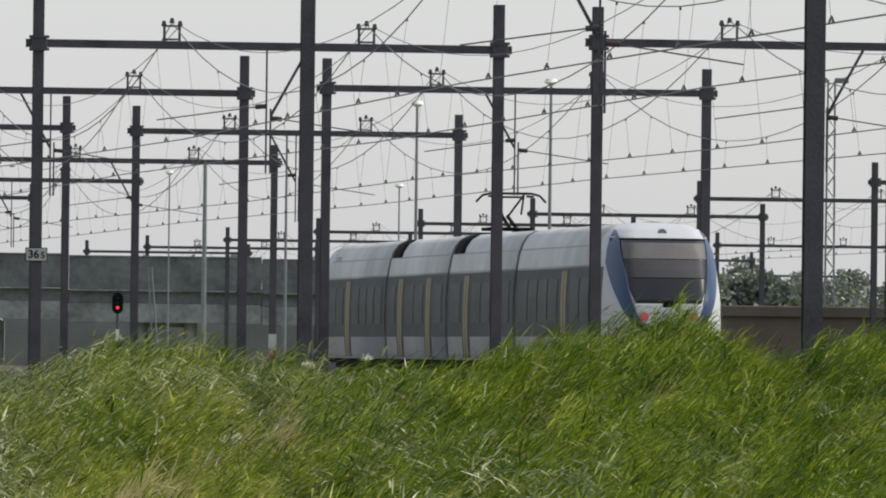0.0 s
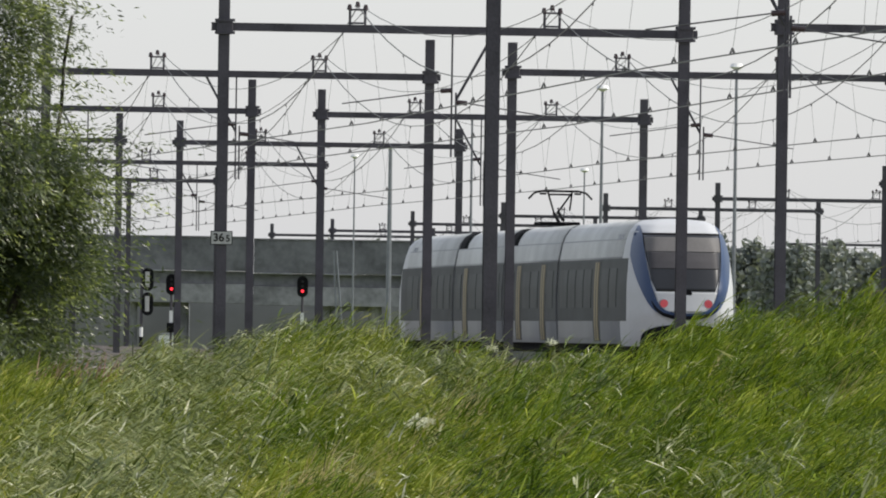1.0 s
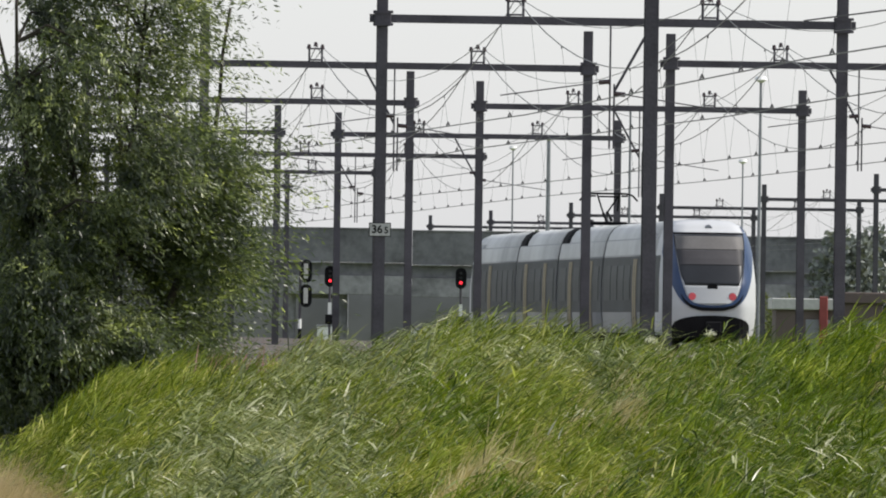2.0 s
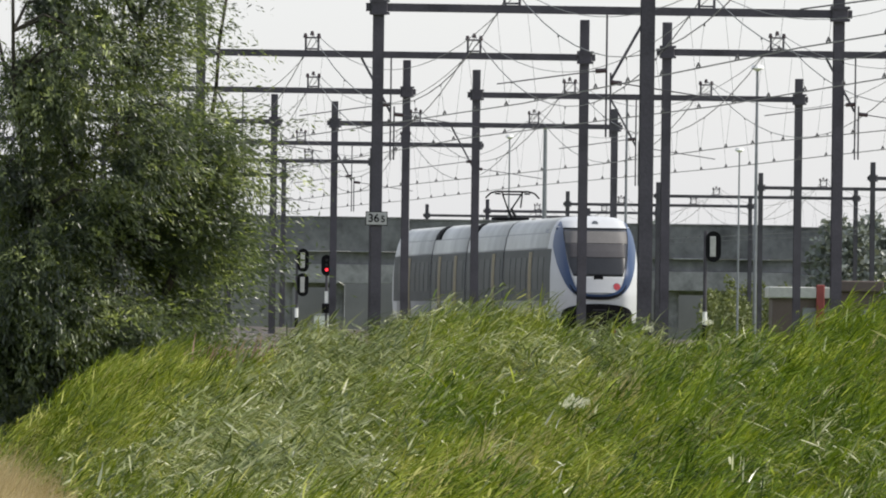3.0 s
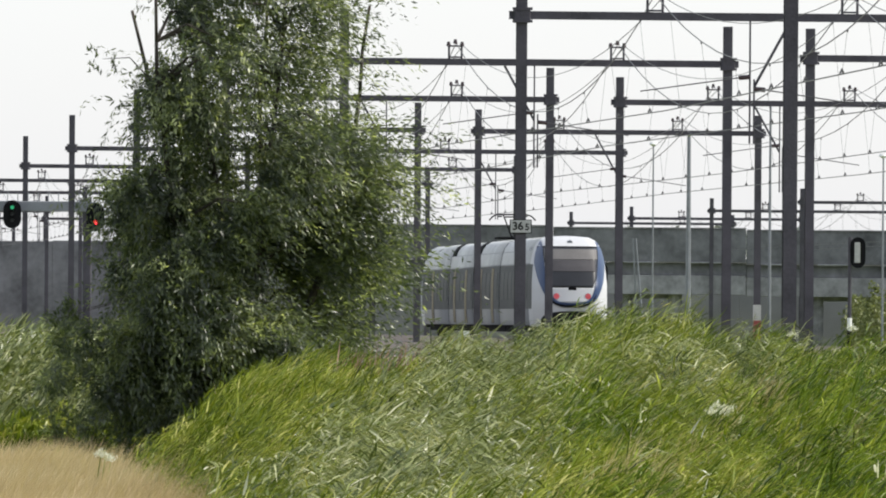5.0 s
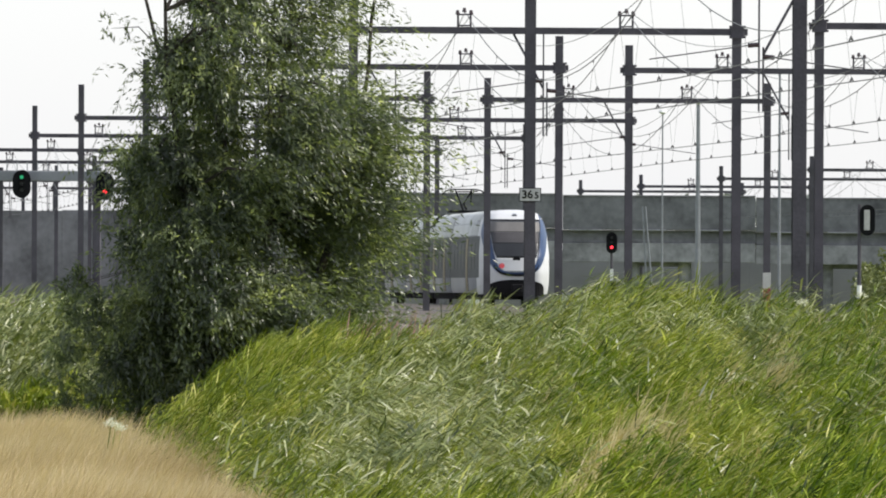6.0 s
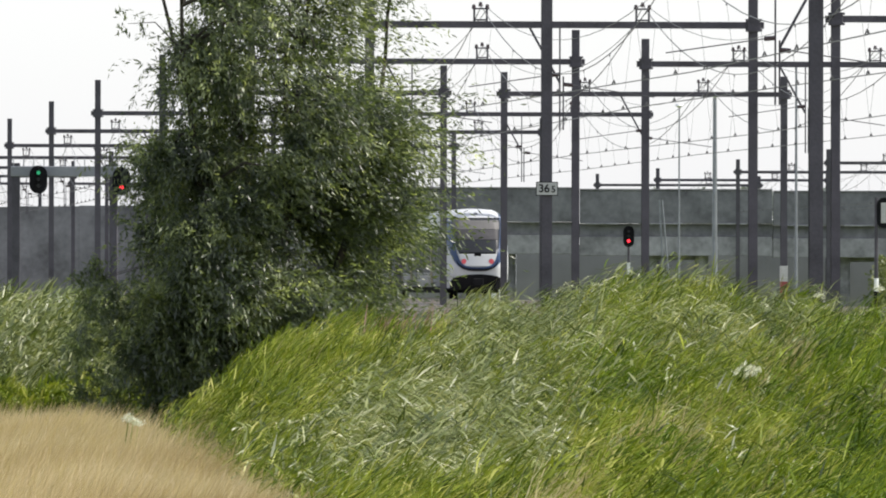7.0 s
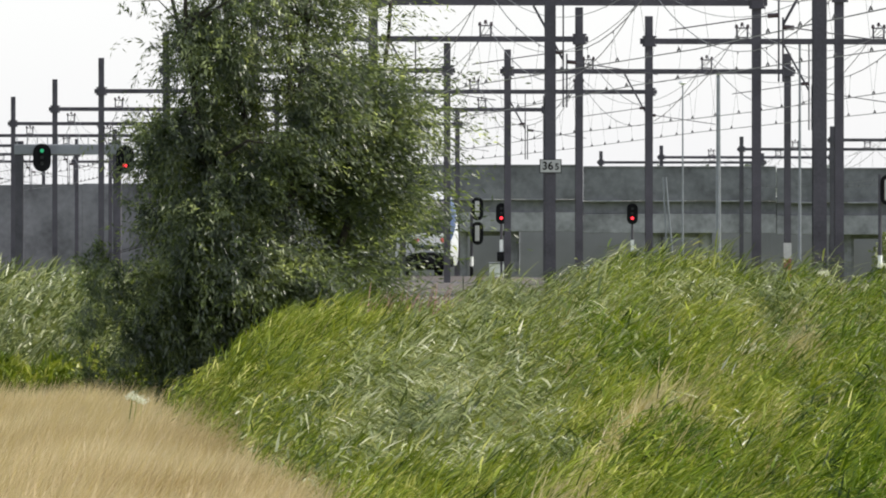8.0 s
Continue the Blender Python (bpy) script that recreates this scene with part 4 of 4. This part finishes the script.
# ---- signals, signs, lamp posts, huts ----
def plate(bm, half_w, z0, z1, y0, y1, round_n=8):
    """An upright plate with round top and bottom."""
    pts = [(half_w * math.cos(a), z1 - half_w + half_w * math.sin(a)) for a in [math.pi * k / round_n for k in range(round_n + 1)]]
    pts += [(half_w * math.cos(a), z0 + half_w + half_w * math.sin(a)) for a in [math.pi + math.pi * k / round_n for k in range(round_n + 1)]]
    fr = [bm.verts.new((x, y0, z)) for x, z in pts]
    bk = [bm.verts.new((x, y1, z)) for x, z in pts]
    bm.faces.new(fr[::-1])
    bm.faces.new(bk)
    for k in range(len(pts)):
        q = (k + 1) % len(pts)
        bm.faces.new((fr[k], fr[q], bk[q], bk[k]))


def build_signal(x, y, lamp_z, lamp_mat, label, post=True, scale=1.0, half=0.31):
    """A colour-light signal: black rounded head with three hooded lamps, post, relay box."""
    s = thing("railway_signal", pose(x, y, 0), label, "signal", "railway signals")
    if post:
        bm = bmesh.new()
        rod(bm, (0, 0.1, -0.7), (0, 0.1, lamp_z + 0.3), 0.06, sides=10)
        part("post", bm, STEEL, s)
        bm = bmesh.new()
        box(bm, -0.08, 0.08, 0.02, 0.03, lamp_z - 1.55, lamp_z - 1.0)
        part("marker_plate", bm, SIGN_W, s, "white marker plate")
        bm = bmesh.new()
        box(bm, -0.2, 0.2, -0.12, 0.15, lamp_z - 2.0, lamp_z - 1.56, 0.02)
        part("relay_box", bm, BLACK, s)
    bm = bmesh.new()
    plate(bm, half * scale, lamp_z - 0.35 * scale, lamp_z + 0.85 * scale, -0.06, 0.0)
    head = part("head", bm, BLACK, s, "black rounded signal head")
    for k, dz in enumerate((0.0, 0.27, 0.54)):
        lit = (k == 0) == (lamp_mat is SIG_RED) and k in (0, 2)
        bm = bmesh.new()
        rod(bm, (0, -0.065, lamp_z + dz * scale), (0, -0.075, lamp_z + dz * scale), 0.082 * scale, sides=16)
        part("lens", bm, lamp_mat if lit and (k == 0 or lamp_mat is SIG_GREEN) else GLASS, head)
        bm = bmesh.new()
        for a in range(9):
            t0, t1 = math.pi * a / 8 - 0.1, math.pi * (a + 1) / 8 - 0.1
            r = 0.13 * scale
            z = lamp_z + dz * scale
            vs = [bm.verts.new((r * math.cos(q), yy, z + r * math.sin(q))) for q, yy in ((t0, -0.065), (t1, -0.065), (t1, -0.26), (t0, -0.26))]
            bm.faces.new(vs)
        part("hood", bm, BLACK, head)
    return s


build_signal(-2.29, 520.0, 2.68, SIG_RED, "black post signal showing red beside the line", True, 0.82)
build_signal(3.75, 520.0, 2.67, SIG_RED, "black post signal showing red before the flyover", True, 0.82)


def build_board_signal(x, y, z, n, label):
    """A post with white oblong boards on dark backings, its foot banded red and white."""
    s = thing("signal_board", pose(x, y, 0), label, "signal board", "white signal boards")
    bm = bmesh.new()
    rod(bm, (-0.28, 0.08, 0.9), (-0.28, 0.08, z + 0.55), 0.07, sides=10)
    part("post", bm, STEEL, s)
    for a, b, mat in ((0.45, 0.9, SIGN_W), (-0.1, 0.45, BLACK), (-0.7, -0.1, RED_P)):
        bm = bmesh.new()
        rod(bm, (-0.28, 0.08, a), (-0.28, 0.08, b), 0.085, sides=10)
        part("band", bm, mat, s)
    for k in range(n):
        bm = bmesh.new()
        plate(bm, 0.27, z - 0.55 - 1.15 * k, z + 0.55 - 1.15 * k, 0.0, 0.08)
        bk = part("backing", bm, BLACK, s)
        bm = bmesh.new()
        box(bm, -0.12, 0.08, -0.02, -0.002, z - 0.36 - 1.15 * k, z + 0.36 - 1.15 * k, 0.01)
        part("board", bm, SIGN_OLD, bk, "white oblong board")


build_board_signal(11.95, 400.0, 3.22, 1, "dark post with one white oblong board")
build_board_signal(-3.45, 530.0, 3.15, 2, "dark post with two white oblong boards")


def build_gantry():
    """A grey signal gantry with two hanging signals, far along the western tracks."""
    y = 452.0
    k = y / 19955
    g = thing("signal_gantry", pose(0, y, 0), "grey steel signal gantry across the western tracks", "signal gantry")
    for u in (-941, -768):
        bm = bmesh.new()
        box(bm, u * k - 0.16, u * k + 0.16, -0.2, 0.2, -0.9, 5.5, 0.02)
        part("post", bm, STEEL, g)
    bm = bmesh.new()
    box(bm, -950 * k, -758 * k, -0.25, 0.25, EYE + 188 * k, EYE + 206 * k, 0.02)
    part("beam", bm, GREYP, g, "pale grey box beam")
    bm = bmesh.new()
    for u in np.arange(-945, -760, 18):
        rod(bm, (u * k, -0.2, EYE + 206 * k), (u * k, -0.2, EYE + 206 * k + 0.35), 0.02, sides=5)
    part("railing", bm, GREYP, g)["kind"] = "stuff"
    for u, v, mat, label in ((-900, 172, SIG_GREEN, "black hanging signal showing green"), (-753, 169, SIG_RED, "black hanging signal showing red")):
        build_signal(u * k, y - 0.6, EYE + v * k, mat, label, False, 0.95, 0.38)
        bm = bmesh.new()
        box(bm, u * k - 0.05, u * k + 0.05, -0.62, -0.2, EYE + 195 * k, EYE + 203 * k)
        part("hanger", bm, STEEL, g)


build_gantry()


def glyphs(text, size, at, mat, parent, name="lettering"):
    """Raised figures in the built-in font, turned into a mesh."""
    cu = bpy.data.curves.new(name, "FONT")
    cu.body, cu.size, cu.align_x, cu.align_y, cu.extrude, cu.offset = text, size, "CENTER", "CENTER", 0.002, size * 0.02
    tmp = bpy.data.objects.new(name, cu)
    scene.collection.objects.link(tmp)
    bpy.context.view_layer.update()
    me = bpy.data.meshes.new_from_object(tmp.evaluated_get(bpy.context.evaluated_depsgraph_get()))
    bpy.data.objects.remove(tmp)
    me.materials.clear()
    me.materials.append(mat)
    ob = new(name, me)
    ob.parent, ob.matrix_basis = parent, at
    return ob


def build_kilometre_sign():
    s = thing("kilometre_sign", pose(float(line_x(237.0)) - PAIR_STEP - MAST_OFF + 0.01, 237.0 + (PAIR_STEP + MAST_OFF) * line_slope(237.0) - 0.17, 2.68), "small white distance sign reading 36 5 on the mast", "sign")
    bm = bmesh.new()
    box(bm, -0.23, 0.23, 0.0, 0.02, -0.145, 0.145, 0.004)
    part("edge", bm, BLACK, s)
    bm = bmesh.new()
    box(bm, -0.212, 0.212, -0.006, -0.001, -0.128, 0.128)
    part("plate", bm, SIGN_OLD, s)
    glyphs("36", 0.235, pose(-0.06, -0.012, 0.0, 90), BLACK, s, "figure_large")
    glyphs("5", 0.19, pose(0.135, -0.012, -0.018, 90), BLACK, s, "figure_small")


build_kilometre_sign()


def build_lamp_post(x, y, top, r, label):
    s = thing("lamp_post", pose(x, y, 0), label, "lamp post", "lamp posts in the yard")
    bm = bmesh.new()
    rod(bm, (0, 0, -1.1), (0, 0, top), r, r * 0.6, 8)
    part("post", bm, GALV, s)
    bm = bmesh.new()
    rod(bm, (0, 0, top), (0, 0, top + 0.10), 0.06, 0.22, 12)
    rod(bm, (0, 0, top + 0.10), (0, 0, top + 0.22), 0.24, 0.17, 12)
    part("lamp_head", bm, SIGN_W, s, "flat pale lamp head")


for u, v, y, r in ((670, 447, 400.0, 0.075), (907, 489, 370.0, 0.075), (440, 392, 450.0, 0.07), (296, 335, 640.0, 0.17), (233, 318, 600.0, 0.06), (640, 300, 560.0, 0.06)):
    build_lamp_post(u / 19955 * y, y, EYE + v / 19955 * y - 0.2, r, "tall thin galvanised lamp post in the yard")


def build_lattice():
    """A slim four-legged lattice tower in the yard."""
    y, x, top, h = 500.0, 35.2, 13.1, 0.22
    s = thing("lattice_tower", pose(x, y, 0), "slim grey lattice lighting tower", "tower")
    for sx in (-1, 1):
        for sy in (-1, 1):
            bm = bmesh.new()
            rod(bm, (sx * h, sy * h, -1.1), (sx * h * 0.7, sy * h * 0.7, top), 0.035, sides=5)
            part("leg", bm, GALV, s)
    bm = bmesh.new()
    for k in range(26):
        z0, z1 = -0.5 + k * 0.52, -0.5 + (k + 1) * 0.52
        sg = 1 if k % 2 else -1
        rod(bm, (-h * sg * 0.85, -h, z0), (h * sg * 0.85, -h, z1), 0.02, sides=4)
        rod(bm, (-h * sg * 0.85, h, z0), (h * sg * 0.85, h, z1), 0.02, sides=4)
    part("lattice", bm, GALV, s)["kind"] = "stuff"
    for dx in (-0.5, 0.45):
        bm = bmesh.new()
        box(bm, dx - 0.3, dx + 0.3, -0.2, 0.2, top - 0.15, top + 0.08, 0.02)
        part("floodlight", bm, GALV, s)


build_lattice()


def build_hut(x0, x1, y, top, label, accent):
    """A low flat-roofed trackside hut with a white roof edge."""
    s = thing("trackside_hut", pose(x0, y, 0), label, "hut", "huts beside the yard")
    w = x1 - x0
    bm = bmesh.new()
    box(bm, 0, w, 0, 4, -1.1, top, 0.02)
    body = part("wall", bm, BRICKW, s)
    bm = bmesh.new()
    box(bm, -0.15, w + 0.15, -0.2, 4.2, top + 0.004, top + 0.42, 0.03)
    part("roof", bm, SIGN_OLD if accent else BRICKW, s, "white roof edge" if accent else "")
    if accent:
        bm = bmesh.new()
        box(bm, 1.6, 1.9, -0.26, -0.004, -0.9, top + 0.5, 0.02)
        part("drainpipe_panel", bm, RED_P, s, "red painted upright panel")
    bm = bmesh.new()
    box(bm, w * 0.5, w * 0.5 + min(0.9, w * 0.4), -0.03, -0.004, -0.9, 1.1, 0.01)
    part("door", bm, GREYP, s)


build_hut(14.6, 16.8, 415.0, 1.45, "low brown hut with white roof edge and red panel", True)
build_hut(17.7, 19.2, 430.0, 1.75, "small dark brown windowless hut beside the yard", False)
build_hut(24.8, 36.0, 425.0, 2.25, "long low dark brown windowless hut", False)


def build_glint_box(x, y, w, h, label):
    """A made-up pale box on a plinth, standing in for a white glint."""
    c = thing("glint_box", pose(x, y, 0), label, "cabinet", "trackside cabinets")
    bm = bmesh.new()
    box(bm, -w / 2, w / 2, 0, 0.5, -0.45, h, 0.02)
    part("body", bm, SIGN_W, c)
    bm = bmesh.new()
    box(bm, -w / 2 - 0.05, w / 2 + 0.05, -0.06, 0.55, h + 0.004, h + 0.08, 0.02)
    part("lid", bm, GREYP, c)
    bm = bmesh.new()
    box(bm, -w / 2 - 0.06, w / 2 + 0.06, -0.05, 0.55, -1.1, -0.454)
    part("plinth", bm, CONCRETE, c)


# white boxes added where bright glints lie beside the track
build_glint_box(-2.62, 560.0, 0.9, 0.55, "small pale box standing in for a glint beside the track")
build_glint_box(1.55, 480.0, 0.8, 0.45, "low pale box standing in for a glint beside the track")

strut = thing("anchor_strut", pose(0, 620.0, 0), "slender pale anchor struts of a far mast", "strut")
for x0, x1 in ((6.15, 6.5), (6.3, 6.85)):
    bm = bmesh.new()
    rod(bm, (x0, 0, 5.3), (x1, 0, -1.0), 0.05, sides=6)
    part("strut", bm, GALV, strut)


# ---- distant woods and bushes ----
def build_woods(name, label, spots, count, size, mat):
    """Clumps of foliage: many small leaf plates round each spot (x, y, z, radius, height)."""
    v, t, base = [], [], 0
    for x, y, z, r, h in spots:
        n = count
        a, q = rng.uniform(0, 6.283, n), np.sqrt(rng.random(n))
        hh = rng.random(n)
        rr = r * q * np.interp(hh, [0, 0.4, 0.8, 1], [0.8, 1.0, 0.75, 0.25])
        c = np.stack([x + rr * np.cos(a), y + rr * np.sin(a), z + h * hh + rng.normal(0, 0.15, n)], -1)
        d = rng.normal(0, 1, (n, 3))
        vv, tt = leaf_cloud(c, d, size, 0.1, 3.0)
        v.append(vv)
        t.append(tt + base)
        base += len(vv)
    tagged(new(name, stuff_mesh(name, np.concatenate(v), np.concatenate(t), mat)), label, "woods", kind="stuff")


r3 = random.Random(9)
build_woods("far_woods", "distant grey-green tree line beyond the yard, paled by painted haze",
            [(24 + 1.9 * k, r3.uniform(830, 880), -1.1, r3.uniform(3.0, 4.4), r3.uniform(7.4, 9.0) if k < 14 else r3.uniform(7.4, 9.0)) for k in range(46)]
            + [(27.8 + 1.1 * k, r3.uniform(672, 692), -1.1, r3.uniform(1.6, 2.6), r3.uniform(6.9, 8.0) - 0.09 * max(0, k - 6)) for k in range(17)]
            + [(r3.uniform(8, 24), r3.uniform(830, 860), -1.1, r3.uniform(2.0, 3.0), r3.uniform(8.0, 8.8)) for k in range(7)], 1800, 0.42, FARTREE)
build_woods("bushes", "yellow-green bushes below the flyover", [(r3.uniform(19.3, 23.5), r3.uniform(640, 690), -1.1, r3.uniform(0.7, 1.3), r3.uniform(2.0, 4.0)) for _ in range(12)], 700, 0.22, BUSH)


# ---- flowers ----
def build_umbel(x, y, h):
    z = float(ground_z(x, y))
    f = thing("umbel_flower", pose(x, y, z), "white umbel flower head on a green stem", "flower", "white flowers in the grass")
    bm = bmesh.new()
    rod(bm, (0, 0, 0), (0.06, 0, h), 0.008, 0.005, 5)
    part("stem", bm, GRASS, f)
    a = rng.uniform(0, 6.283, 90)
    r = 0.06 * np.sqrt(rng.random(90))
    c = np.stack([0.06 + r * np.cos(a), r * np.sin(a), h + 0.05 - r * 0.4], -1)
    v, t = leaf_cloud(c, np.tile([0.3, 0, 0.5], (90, 1)), 0.035, 0.012)
    part("bloom", stuff_mesh("bloom", v, t, FLOWER), FLOWER, f)["kind"] = "stuff"


for u, y, h in ((328, 96.0, 0.42), (337, 96.3, 0.46), (346, 96.1, 0.43), (354, 96.2, 0.46), (575, 116.0, 0.62), (470, 117.0, 0.55), (-752, 112.0, 0.42), (-744, 112.2, 0.39), (-735, 112.3, 0.36)):
    build_umbel(u / 19955 * y, y, h)
n_p = 90
px, py = rng.uniform(-2.1, -1.0, n_p), rng.uniform(116.5, 119.5, n_p)
grass_patch("pink_herbs", "faded pink flowering herbs at the bank's crest", px, py, PINK, rng.uniform(0.3, 0.62, n_p), rng.uniform(0.015, 0.03, n_p), np.abs(rng.normal(0.3, 0.2, n_p)), np.abs(rng.normal(0.3, 0.3, n_p)), rng.normal(0.1, 0.8, n_p), lift=0.12)


# ---- movement ----
def motions():
    walk(train, [(t, train_pose(y)) for t, y in TRAIN_Y])
    for k, (ob, at, amount) in enumerate(SWAYING):
        ph = at[0] * 0.9 + at[1] * 0.13
        rows = []
        for i in range(17):
            t = i * 0.5
            g = math.sin(2.6 * t - ph) + 0.5 * math.sin(4.3 * t - 1.7 * ph + 1.0)
            rows.append((t, pose(at[0], at[1], at[2], 0.4 * amount * math.sin(3.1 * t - ph), 1.3 * amount * g, 0)))
        walk(ob, rows)
    for k, (ob, base) in enumerate(willow_crowns):
        rows = []
        for i in range(17):
            t = i * 0.5
            g = math.sin(2.1 * t + k * 1.1) + 0.4 * math.sin(4.7 * t + k)
            rows.append((t, pose(base[0], base[1], base[2], 0.3 * g, 0.6 * g + 0.3, 0)))
        walk(ob, rows)


motions()
